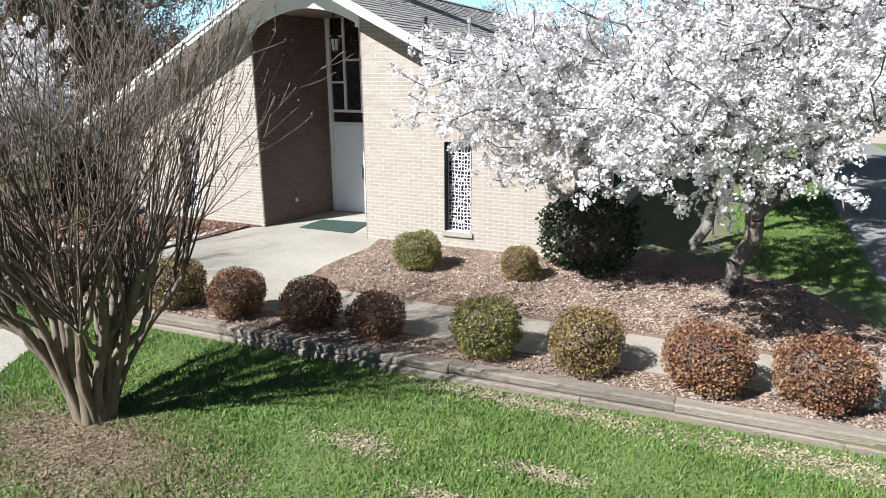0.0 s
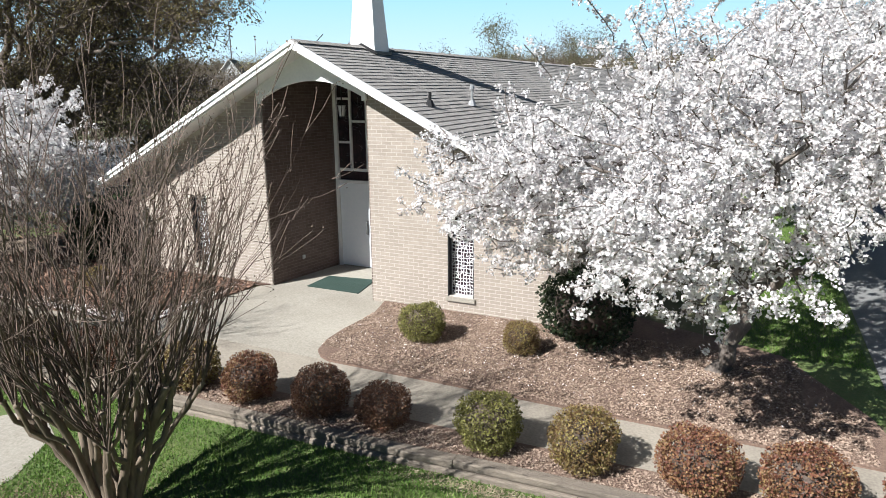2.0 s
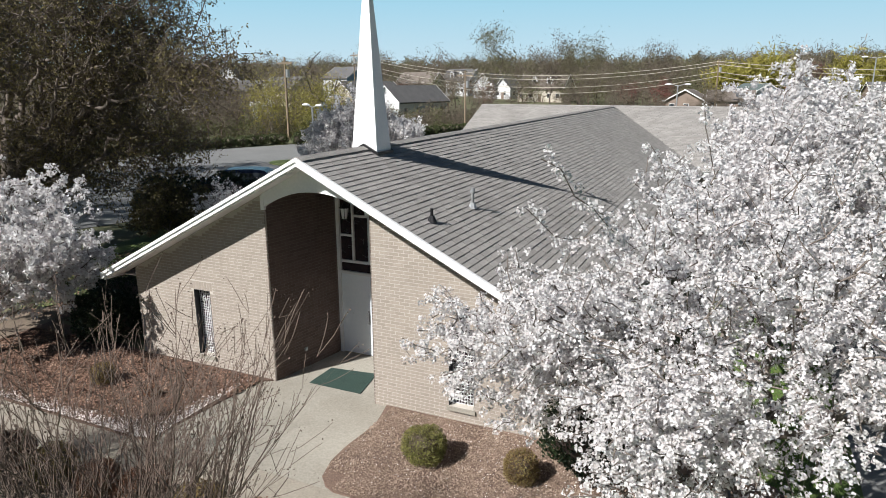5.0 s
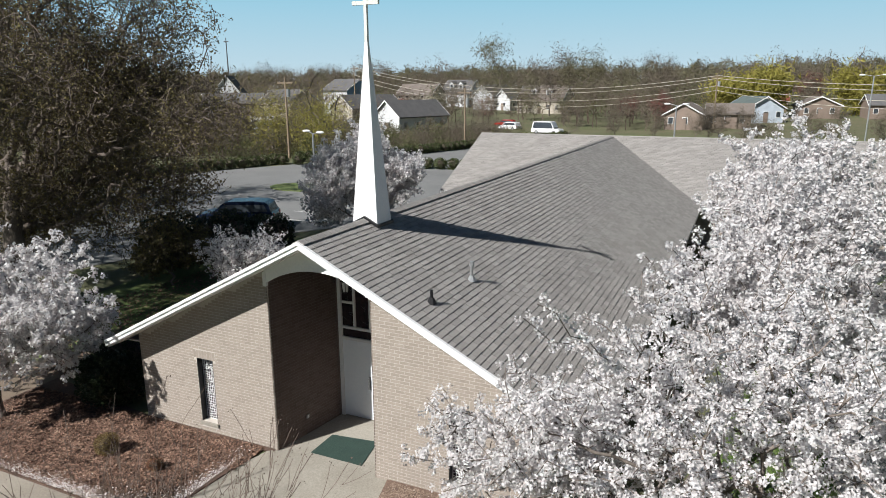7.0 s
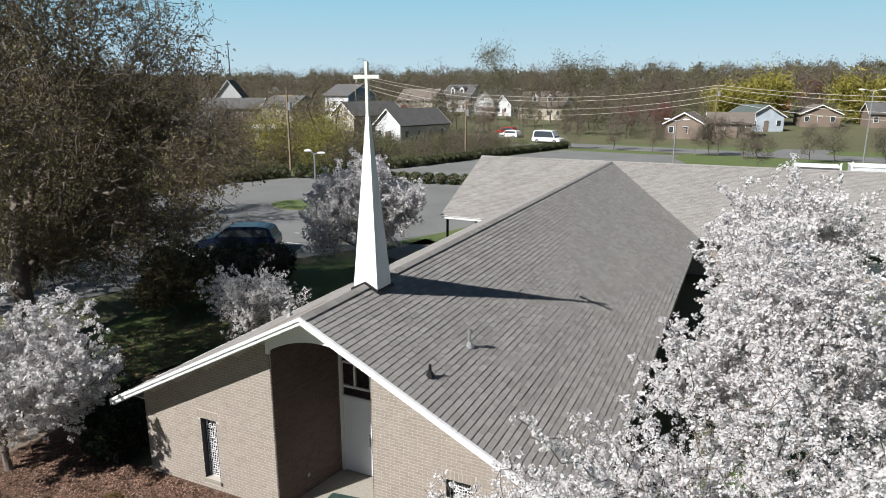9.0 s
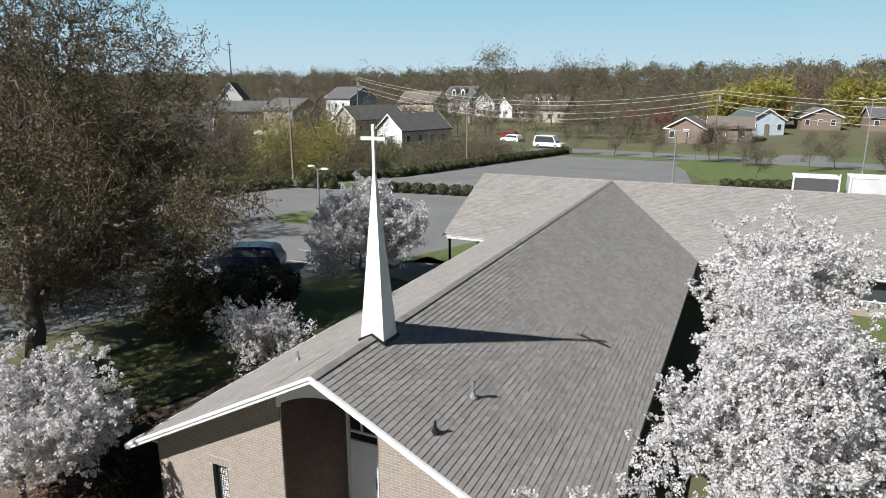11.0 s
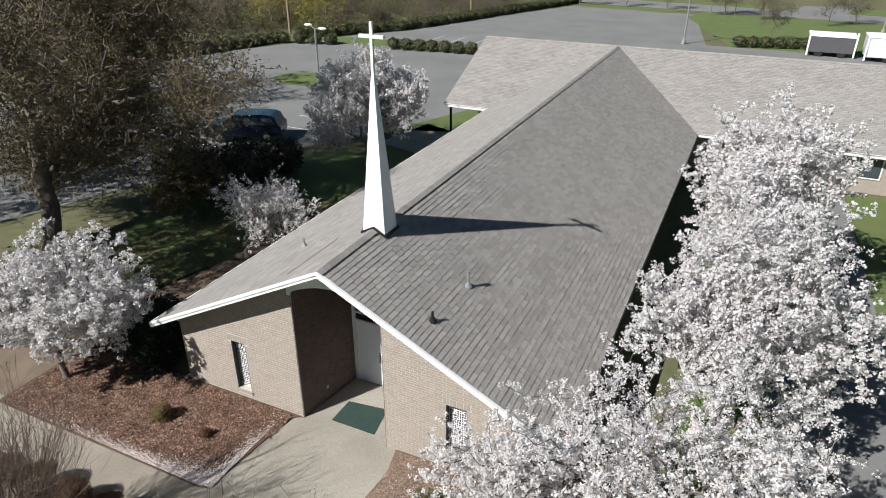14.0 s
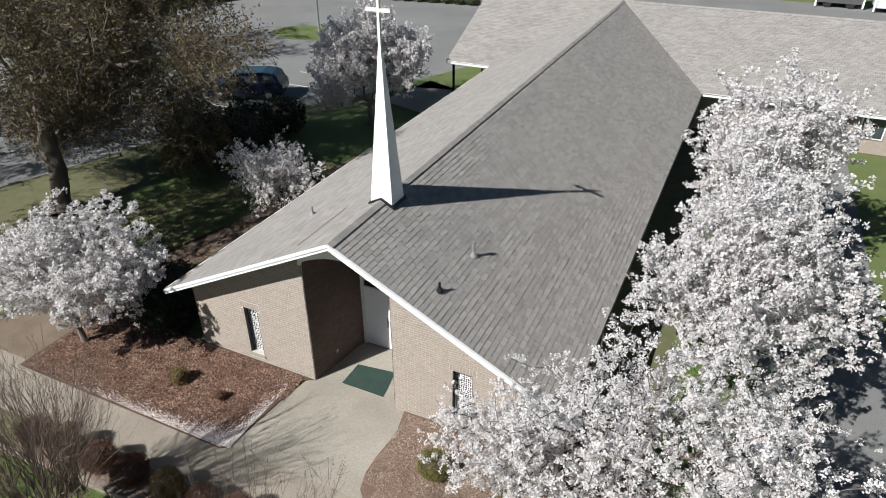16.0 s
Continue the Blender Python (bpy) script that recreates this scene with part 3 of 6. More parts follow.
# roof deck, soffits, rake boards, eave boards
deck = Mesh()
for s in (-1, 1):
    e = AX + s * HW
    deck.add([(AX, 10.56, RZ - 0.03), (e, 10.56, top(e) - 0.03), (e, WEY, top(e) - 0.03), (AX, WY, RZ - 0.03),
              (AX, 10.56, RZ - 0.16), (e, 10.56, top(e) - 0.16), (e, WEY, top(e) - 0.16), (AX, WY, RZ - 0.16)],
             [(0, 1, 2, 3), (7, 6, 5, 4), (0, 4, 5, 1), (1, 5, 6, 2)])
roof = part("roof", deck, "underlay", church, "grey asphalt shingle roof")
for s in (-1, 1):
    e = AX + s * HW
    r = Mesh()
    pts = [(AX, RZ - 0.01), (e + 0.01 * s, top(e) - 0.01), (e + 0.01 * s, top(e) - 0.17), (AX, RZ - 0.17)]
    r.prism(pts, 10.50, 10.555)
    r.prism([(u, w - 0.001 if i < 2 else w + 0.09) for i, (u, w) in enumerate(pts)], 10.475, 10.499)
    part("rake_board", r, "white", church, "white painted rake board")
    part("soffit", Mesh().prism([(AX, RZ - 0.165), (e, top(e) - 0.165), (e, top(e) - 0.195), (AX, RZ - 0.195)], 10.556, FY + 0.02), "white", church)
    # Eave board and gutter: white on the left, near black on the right.
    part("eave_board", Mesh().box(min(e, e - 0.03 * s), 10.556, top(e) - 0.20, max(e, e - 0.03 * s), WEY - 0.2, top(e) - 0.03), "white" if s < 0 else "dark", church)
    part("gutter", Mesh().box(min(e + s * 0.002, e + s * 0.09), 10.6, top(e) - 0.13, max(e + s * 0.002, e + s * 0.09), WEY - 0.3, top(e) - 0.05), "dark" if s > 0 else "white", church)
    part("eave_soffit", Mesh().box(min(e - 0.03 * s, e - s * 0.45), FY + 0.03, top(e) - 0.19, max(e - 0.03 * s, e - s * 0.45), WEY - 0.2, top(e) - 0.17), "white", church)
# white arched panel over the entry
arch = Mesh()
us = np.linspace(JL, JR, 17)
low = [4.01 + 0.36 * (1 - ((u - AX - 0.03) / 1.27) ** 2) for u in us]
k = len(us)
arch.add([(u, y, z) for y in (FY - 0.06, FY + 0.045) for zs in (low, [sof(u) + 0.02 for u in us]) for u, z in zip(us, zs)],
         [q for i in range(k - 1) for q in ((i, i + 1, k + i + 1, k + i), (3 * k + i, 3 * k + i + 1, 2 * k + i + 1, 2 * k + i),
                                            (2 * k + i, 2 * k + i + 1, i + 1, i), (k + i, k + i + 1, 3 * k + i + 1, 3 * k + i))])
part("arch_panel", arch, "white", church, "white arched panel over the entry")
for s in (-1, 1):
    x0 = JL - 0.03 if s < 0 else JR - 0.05
    part("bracket", Mesh().box(x0, FY - 0.075, sof(x0) - 0.32, x0 + 0.08, FY - 0.005, sof(x0) - 0.02), "white", church)

# doors, transom with mullions
BY = 13.2
back = Mesh().box(-8.72, BY + 0.02, -0.05, -6.8, BY + 0.2, 4.37)
part("wall", back, "black", church, "dark wall behind the doors")
fr = part("door_frame", Mesh().box(-8.66, BY - 0.08, 0.014, -8.57, BY + 0.02, 4.44).box(-6.95, BY - 0.08, 0.014, -6.86, BY + 0.02, 4.44)
          .box(-8.57, BY - 0.07, 2.04, -6.95, BY + 0.02, 2.11), "white", church, "white door frame and mullion posts")
for x0, x1, hx in ((-8.565, -7.765, -7.83), (-7.755, -6.955, -7.70)):
    d = part("door", Mesh().box(x0, BY - 0.05, 0.03, x1, BY + 0.0, 2.035), "door", church, "plain white painted door leaf")
    part("handle", Mesh().tubes([(hx, BY - 0.11, 0.86)], [(hx, BY - 0.11, 1.14)], 0.012, 0.012, 8).tubes([(hx, BY - 0.11, 0.88), (hx, BY - 0.11, 1.12)],
         [(hx, BY - 0.04, 0.88), (hx, BY - 0.04, 1.12)], 0.01, 0.01, 6).box(hx - 0.03, BY - 0.056, 0.83, hx + 0.03, BY - 0.05, 1.17), "galv", d, "metal pull handle")
tr = part("transom", Mesh().box(-8.565, BY - 0.02, 2.112, -6.955, BY + 0.01, 4.41), "glass", church, "dark stained-glass transom")
for s in (-1, 1):
    def bar(u0, u1, z0, z1):
        x0, x1 = sorted((-7.76 + s * u0, -7.76 + s * u1))
        part("mullion", Mesh().box(x0, BY - 0.075, z0, x1, BY - 0.022, z1), "white", tr)
    bar(0.0, 0.80, 2.33, 2.39)
    bar(0.42, 0.47, 2.39, 4.39)
    bar(0.47, 0.80, 2.97, 3.02)
    bar(0.0, 0.42, 3.45, 3.50)
    bar(0.47, 0.80, 3.96, 4.01)
    bar(0.0, 0.035, 2.39, 4.39)
rng = np.random.default_rng(4)
came = Mesh()
for k in range(110):
    x, z = rng.uniform(-8.5, -7.0), rng.uniform(2.2, 4.34)
    a = rng.uniform(0, math.pi)
    came.tubes([(x, BY - 0.024, z)], [(x + 0.13 * math.cos(a), BY - 0.024, min(4.39, max(2.17, z + 0.13 * math.sin(a))))], 0.004, 0.004, 4)
part("leading", came, "flash", tr, "thin lead lines", kind="stuff")


def grille(g0, g1, z0, z1, seed, name):
    """A white openwork screen of uneven cells over dark glass, in a brick recess with a sill."""
    w = part("window", Mesh().box(g0, FY + 0.20, z0, g1, FY + 0.235, z1), "glass", church, name)
    # Recess lining is coloured near black, standing in for the shade inside it.
    part("reveal", Mesh().box(g0, FY + 0.01, z0, g0 + 0.015, FY + 0.2, z1).box(g1 - 0.015, FY + 0.01, z0, g1, FY + 0.2, z1)
         .box(g0 + 0.015, FY + 0.01, z1 - 0.015, g1 - 0.015, FY + 0.2, z1), "dark", w)
    rr = np.random.default_rng(seed)
    m = Mesh()
    nx, nz = 8, 25
    y = FY + 0.165
    px = np.zeros((nx + 1, nz + 1, 3))
    for i in range(nx + 1):
        for j in range(nz + 1):
            ji, jj = (rr.uniform(-0.27, 0.27) if 0 < i < nx else 0), (rr.uniform(-0.3, 0.3) if 0 < j < nz else 0)
            px[i, j] = (g0 + 0.02 + (g1 - g0 - 0.04) * (i + ji) / nx, y, z0 + 0.01 + (z1 - z0 - 0.02) * (j + jj) / nz)
    p0, p1 = [], []
    for i in range(nx + 1):
        for j in range(nz + 1):
            if i < nx and rr.random() < 0.96:
                p0.append(px[i, j]), p1.append(px[i + 1, j])
            if j < nz and rr.random() < 0.96:
                p0.append(px[i, j]), p1.append(px[i, j + 1])
            if i < nx and j < nz and rr.random() < 0.14:
                p0.append(px[i, j]), p1.append(px[i + 1, j + 1])
    m.tubes(p0, p1, 0.0085, 0.0085, 4)
    part("screen", m, "white", w, "white openwork screen of uneven cells")
    part("sill", Mesh().box(g0 - 0.03, FY - 0.035, z0 - 0.085, g1 + 0.03, FY + 0.1, z0 - 0.005), "concrete", w, "pale sloping sill")


grille(*GL, 3, "tall narrow window with white openwork screen")
grille(*GR, 5, "tall narrow window with white openwork screen")

# lantern
lant = thing("lantern", (-7.75, 12.13, 3.62), "black hanging lantern with clear panes under the entry arch", "lantern")
part("chain", Mesh().tubes([(-7.75, 12.13, 3.96)], [(-7.75, 12.13, 4.39)], 0.012, 0.012, 6), "dark", lant)
part("cap", Mesh().tubes([(-7.75, 12.13, 3.87)], [(-7.75, 12.13, 3.98)], 0.12, 0.02, 6), "dark", lant)
part("glass", Mesh().tubes([(-7.75, 12.13, 3.64)], [(-7.75, 12.13, 3.865)], 0.065, 0.098, 6), "white", lant, "frosted pale panes")
part("cage", Mesh().tubes([(-7.75 + 0.068 * math.cos(a), 12.13 + 0.068 * math.sin(a), 3.63) for a in np.arange(6) * math.pi / 3],
     [(-7.75 + 0.102 * math.cos(a), 12.13 + 0.102 * math.sin(a), 3.87) for a in np.arange(6) * math.pi / 3], 0.008, 0.008, 4)
     .tubes([(-7.75, 12.13, 3.6)], [(-7.75, 12.13, 3.64)], 0.03, 0.075, 6), "dark", lant)
out = thing("wall_outlet", (-8.9, 12.0, 0.45), "small pale outlet box on the recess wall", "outlet")
part("cover", Mesh().box(-8.885, 11.95, 0.42, -8.845, 12.03, 0.50), "galv", out)
mt = thing("door_mat", (-7.7, 11.85, 0.02), "dark green door mat lying before the doors", "mat")
part("mat_body", Mesh().prism([(-8.3, 11.3), (-6.98, 11.3), (-7.15, 12.3), (-8.3, 12.15)], 0.016, 0.03, "z"), "mat_green", mt)

# steeple
ST = (AX, 13.32)
steeple = thing("steeple", (ST[0], ST[1], RZ), "white tapering steeple with a pale cross on the ridge", "steeple")
h, b0 = 0.33, RZ - 0.26
sp = Mesh()
lo = [(ST[0] - h, ST[1] - h), (ST[0] + h, ST[1] - h), (ST[0] + h, ST[1] + h), (ST[0] - h, ST[1] + h)]
sp.add([(x, y, b0) for x, y in lo] + [(ST[0] + (x - ST[0]) * 0.105, ST[1] + (y - ST[1]) * 0.105, 8.95) for x, y in lo],
       [(0, 1, 5, 4), (1, 2, 6, 5), (2, 3, 7, 6), (3, 0, 4, 7), (4, 5, 6, 7)])
part("spire", sp, "white", steeple)
sk = Mesh()
hh = h + 0.035
for y0, y1 in ((ST[1] - hh, ST[1] - h + 0.02), (ST[1] + h - 0.02, ST[1] + hh)):
    sk.prism([(AX - hh, top(AX - hh)), (AX, RZ), (AX, RZ + 0.06), (AX - hh, top(AX - hh) + 0.06)], y0, y1)
    sk.prism([(AX, RZ), (AX + hh, top(AX + hh)), (AX + hh, top(AX + hh) + 0.06), (AX, RZ + 0.06)], y0, y1)
for s in (-1, 1):
    x0, x1 = sorted((AX + s * (h - 0.02), AX + s * hh))
    sk.box(x0, ST[1] - h + 0.02, top(AX + hh), x1, ST[1] + h - 0.02, top(AX + hh) + 0.07)
part("flashing", sk, "dark", steeple, "dark metal flashing at the foot")
part("cross_post", Mesh().box(AX - 0.035, ST[1] - 0.035, 8.9, AX + 0.035, ST[1] + 0.035, 10.07), "cross", steeple, "pale cross post")
part("cross_arm", Mesh().box(AX - 0.32, ST[1] - 0.036, 9.71, AX + 0.32, ST[1] + 0.036, 9.79), "cross", steeple, "pale cross arm")


def vent(x, y, hgt, material, label, hood):
    t = thing("roof_vent", (x, y, top(x)), label, "vent pipe")
    z = top(x)
    part("pipe", Mesh().tubes([(x, y, z - 0.05)], [(x, y, z + hgt)], 0.035, 0.03, 8), material, t)
    part("flange", Mesh().tubes([(x, y, z - 0.03)], [(x, y, z + 0.09)], 0.11, 0.05, 8), material, t)
    if hood:
        part("hood", Mesh().tubes([(x, y, z + hgt - 0.05)], [(x, y, z + hgt + 0.05)], 0.06, 0.045, 8), material, t)


vent(-5.35, 11.5, 0.24, "dark", "short black vent pipe on the shingles", False)
vent(-5.27, 13.38, 0.36, "galv", "grey metal vent pipe with a hood", True)
vent(-10.6, 13.8, 0.26, "galv", "grey metal vent pipe on the far slope", False)

# ---- rear wing ----
wing = thing("church_wing", (0, WY, 0), "long brick wing with a grey shingle roof across the back", "building")
wd = Mesh()
for s in (-1, 1):
    e = WY + s * WHD
    ez = EZ
    wd.add([(WEND0, WY, RZ - 0.03), (WEND1, WY, RZ - 0.03), (WEND1, e, ez - 0.03), (WEND0, e, ez - 0.03),
            (WEND0, WY, RZ - 0.16), (WEND1, WY, RZ - 0.16), (WEND1, e, ez - 0.16), (WEND0, e, ez - 0.16)],
           [(0, 1, 2, 3), (7, 6, 5, 4), (0, 3, 7, 4), (1, 5, 6, 2), (2, 6, 7, 3)])
wing_roof = part("roof", wd, "underlay", wing, "grey asphalt shingle roof")
part("wall", Mesh().box(WEND0 + 2.4, WY - WHD + 0.6, -0.05, WEND1 - 0.4, WY - WHD + 0.85, 2.25), "brick", wing)
part("wall", Mesh().box(WEND0 + 2.4, WY + WHD - 0.85, -0.05, WEND1 - 0.4, WY + WHD - 0.6, 2.25), "brick", wing)
for x in (WEND0 + 2.4, WEND1 - 0.65):
    part("wall", Mesh().prism([(WY - WHD + 0.6, -0.05), (WY + WHD - 0.6, -0.05), (WY + WHD - 0.6, 2.25), (WY, RZ - 0.16), (WY - WHD + 0.6, 2.25)], x, x + 0.25, "x"), "brick", wing)
part("eave_board", Mesh().box(AX + HW, WY - WHD - 0.035, EZ - 0.19, WEND1, WY - WHD + 0.0, EZ - 0.02), "white", wing, "white eave board")
part("eave_board", Mesh().box(WEND0, WY - WHD - 0.035, EZ - 0.19, AX - HW, WY - WHD + 0.0, EZ - 0.02), "white", wing, "white eave board")
for y in (WY - WHD + 0.3, WY - 1.8):
    part("post", Mesh().box(WEND0 + 0.3, y - 0.05, 0, WEND0 + 0.42, y + 0.05, 2.1), "dark", wing, "dark porch post")
part("downspout", Mesh().box(4.3, WY - WHD + 0.52, 0, 4.4, WY - WHD + 0.6, 2.05), "white", wing, "white downspout")
for x in (5.6, 8.4, 11.2):
    win = part("window", Mesh().box(x, WY - WHD + 0.54, 0.75, x + 1.1, WY - WHD + 0.598, 1.85), "white", wing, "white-framed window")
    part("pane", Mesh().box(x + 0.07, WY - WHD + 0.53, 0.82, x + 1.03, WY - WHD + 0.539, 1.78), "pane", win)
part("downspout", Mesh().box(XR + 0.003, WEY - 1.4, 0, XR + 0.08, WEY - 1.3, 2.05), "white", wing, "white downspout")


# ---- trees near the church ----
def inside_church(p):
    x, y, z = p[:, 0], p[:, 1], p[:, 2]
    r = RZ - SL * np.abs(x - AX)
    return (y > 10.3) & (np.abs(x - AX) < HW + 0.25) & (z < r + 0.35)


def tree(name, label, category, base, fork, targets, seed, leaf, count, radius, size, bark="bark", tip=0.006, step=0.35, thin=0.02,
         jitter=0.07, keep=1.0, sides=5, bias=0.25, group="", wob=0.05, start=0.6):
    rng = np.random.default_rng(seed)
    t = thing(name, base, label, category, group)
    targets = targets[~inside_church(targets)]
    targets = targets[(targets[:, 0] > -1.45) | (targets[:, 1] < 10.8) | (targets[:, 0] < AX)]
    P, par, R = grow(rng, base, fork, targets, step, tip, bias=bias, wob=wob, start=start)
    part("trunk", limbs(Mesh(), P, par, R, sides), bark, t, smooth=True)
    c = P[R < thin]
    i = np.flatnonzero(R < thin)
    c = np.concatenate([c, (P[i] * 2 + P[par[i]]) / 3, (P[i] + P[par[i]] * 2) / 3])
    c = c[rng.random(len(c)) < keep]
    c = c + rng.normal(size=c.shape) * jitter
    c = c[~inside_church(c)]
    c = c[(c[:, 0] > -1.7) | (c[:, 1] < 12.6) | (c[:, 0] < AX)]
    part("crown", clusters(Mesh(), rng, c, count, radius, size), leaf, t)
    return t


rng = np.random.default_rng(11)
near = np.concatenate([lobes(rng, (0.8, 9.2, 3.6), (3.3, 3.0, 1.9), 36, 1500, 0.5, 1.4, 0.35),
                       lobes(rng, (-2.2, 8.8, 2.75), (2.0, 1.3, 0.9), 18, 760, 0.36, 1.75, 0.25),
                       lobes(rng, (-0.1, 7.1, 2.6), (1.4, 1.0, 0.85), 14, 420, 0.34, 1.4, 0.3)])
near = near[(near[:, 0] < 1.3) | (near[:, 2] > 2.6)]
tree("blossom_tree", "white flowering pear tree in full bloom in the bed", "tree", (0.0, 10.2, -0.05), (0.7, 10.4, 1.65), near, 21, "blossom", 18, 0.07, 0.042, tip=0.0068, group="flowering trees")
mid = lobes(rng, (1.35, 15.6, 3.9), (2.5, 3.4, 1.9), 44, 2400, 0.5, 1.4, 0.3)
tree("blossom_tree", "white flowering pear tree in full bloom beside the church", "tree", (-0.62, 12.8, -0.12), (0.25, 14.3, 1.9), mid, 22, "blossom", 13, 0.09, 0.068, group="flowering trees")
far = lobes(rng, (1.45, 22.4, 4.4), (2.1, 3.4, 2.4), 36, 2000, 0.5, 1.4, 0.35)
tree("blossom_tree", "tall white flowering pear tree in full bloom beside the drive", "tree", (0.9, 21.5, 0.0), (1.0, 21.8, 1.9), far, 23, "blossom", 11, 0.1, 0.082, group="flowering trees")
lt = lobes(rng, (-16.7, 10.0, 2.5), (3.0, 2.6, 1.5), 30, 1600, 0.4, 0.9, 0.35)
tree("blossom_tree", "white flowering tree in bloom on the mulch bed", "tree", (-16.35, 9.5, 0.0), (-16.5, 9.6, 1.05), lt, 24, "blossom", 15, 0.085, 0.066, group="flowering trees")
sm = lobes(rng, (-16.6, 18.8, 1.75), (2.2, 2.1, 1.15), 20, 1000, 0.35, 0.4, 0.3)
tree("blossom_tree", "small sparse white flowering tree beside the side path", "tree", (-16.6, 17.8, 0.0), (-16.7, 18.0, 0.6), sm, 25, "blossom", 8, 0.08, 0.062, group="flowering trees", keep=0.8)
pu = lobes(rng, (-18.6, 31.0, 3.0), (3.9, 3.6, 2.5), 30, 1700, 0.5, 0.6, 0.3)
tree("blossom_tree", "white flowering tree in bloom at the parking lot", "tree", (-18.1, 29.3, 0.0), (-18.2, 29.6, 1.2), pu, 26, "blossom", 10, 0.15, 0.118, group="flowering trees")

# the large oak and its neighbours
def oak(label, base, fork, targets, seed, twigs, leaves, size, droop=0.5, step=0.55, tip=0.013):
    """A broad tree of dark limbs with hanging twigs and small sparse leaves."""
    rr = np.random.default_rng(seed)
    t = thing("oak_tree", base, label, "tree")
    P, par, R = grow(rr, base, fork, targets, step, tip, bias=0.2, wob=0.12, start=0.55, flare=1.5)
    k = max(3, int(np.linalg.norm(np.array(fork) - np.array(base)) / step) + 1)
    stem = Mesh().path(P[:k + 1], np.maximum.accumulate(R[:k + 1][::-1])[::-1], 12)
    R[:k + 1] = -1
    limbs(stem, P, par, np.where(R < 0, 0.0, R), 6)
    part("trunk", stem, "oak_bark", t, smooth=True)
    c = P[(R < 0.05) & (R > 0)]
    c = np.repeat(c, twigs, 0) + rr.normal(size=(len(c) * twigs, 3)) * 0.12
    k = len(c)
    d = rr.normal(size=(k, 3)) + (0, 0, -droop)
    d /= np.linalg.norm(d, axis=1, keepdims=True)
    ln = rr.uniform(0.35, 1.0, k)[:, None]
    e = c + d * ln
    side = np.cross(d, rr.normal(size=(k, 3)))
    side *= 0.013 / (np.linalg.norm(side, axis=1, keepdims=True) + 1e-9)
    part("twig_spray", Mesh().add(np.stack([c - side, c + side, e], 1).reshape(-1, 3), np.arange(3 * k).reshape(-1, 3)), "oak_twig", t, "fine dark hanging twigs", kind="stuff")
    f = rr.uniform(0.2, 1.05, (k, leaves, 1))
    p = (c[:, None] + (e - c)[:, None] * f).reshape(-1, 3) + rr.normal(size=(k * leaves, 3)) * 0.06
    part("crown", Mesh().quads(p, size, rr, aspect=0.55), "oak", t, "sparse brownish olive leaves", kind="stuff")
    return t


ok = np.concatenate([lobes(rng, (-27.0, 19.5, 11.0), (8.0, 7.0, 6.0), 60, 2300, 0.85, 3.0, 0.25), lobes(rng, (-22.3, 19.5, 8.0), (3.2, 3.2, 3.2), 26, 1000, 0.6, 3.0, 0.25),
                     lobes(rng, (-24.0, 18.5, 4.8), (5.2, 4.0, 2.0), 34, 1100, 0.6, 2.0, 0.25), lobes(rng, (-17.5, 17.5, 6.8), (3.2, 1.5, 1.1), 14, 220, 0.4, 5.0, 0.2),
                     lobes(rng, (-21.5, 13.5, 8.3), (2.6, 2.4, 2.0), 18, 420, 0.6, 5.0, 0.25), lobes(rng, (-26.5, 17.5, 3.2), (4.6, 4.0, 1.5), 24, 700, 0.5, 1.2, 0.25)])
oak("large dark oak with hanging twigs and sparse brownish olive leaves", (-24.2, 15.0, 0.0), (-25.4, 16.4, 5.0), ok, 31, 3, 5, 0.115)
# The next two oaks are added beyond the left view edge for their shade.
sh = lobes(rng, (-25.0, 9.0, 8.5), (4.2, 3.8, 4.0), 36, 1000, 0.8, 3.0, 0.3)
oak("large dark oak added out of view to shade the side lawn", (-26.0, 8.4, 0.0), (-25.8, 8.6, 3.8), sh, 33, 3, 6, 0.14, step=0.7)
sh2 = lobes(rng, (-38, 13.0, 8.5), (8.0, 7.5, 5.5), 40, 900, 0.9, 2.5, 0.35)
oak("large dark oak added beyond the view edge to shade the lot", (-38, 12, 0.0), (-38, 12.5, 4.0), sh2, 34, 3, 7, 0.16, step=0.7)
ok2 = lobes(rng, (-43, 27, 8.0), (8, 8, 6.5), 34, 950, 1.0, 1.5)
oak("large dark oak with brownish olive new leaves", (-43, 27, 0.0), (-43, 27, 3.0), ok2, 32, 3, 7, 0.18, step=0.8)


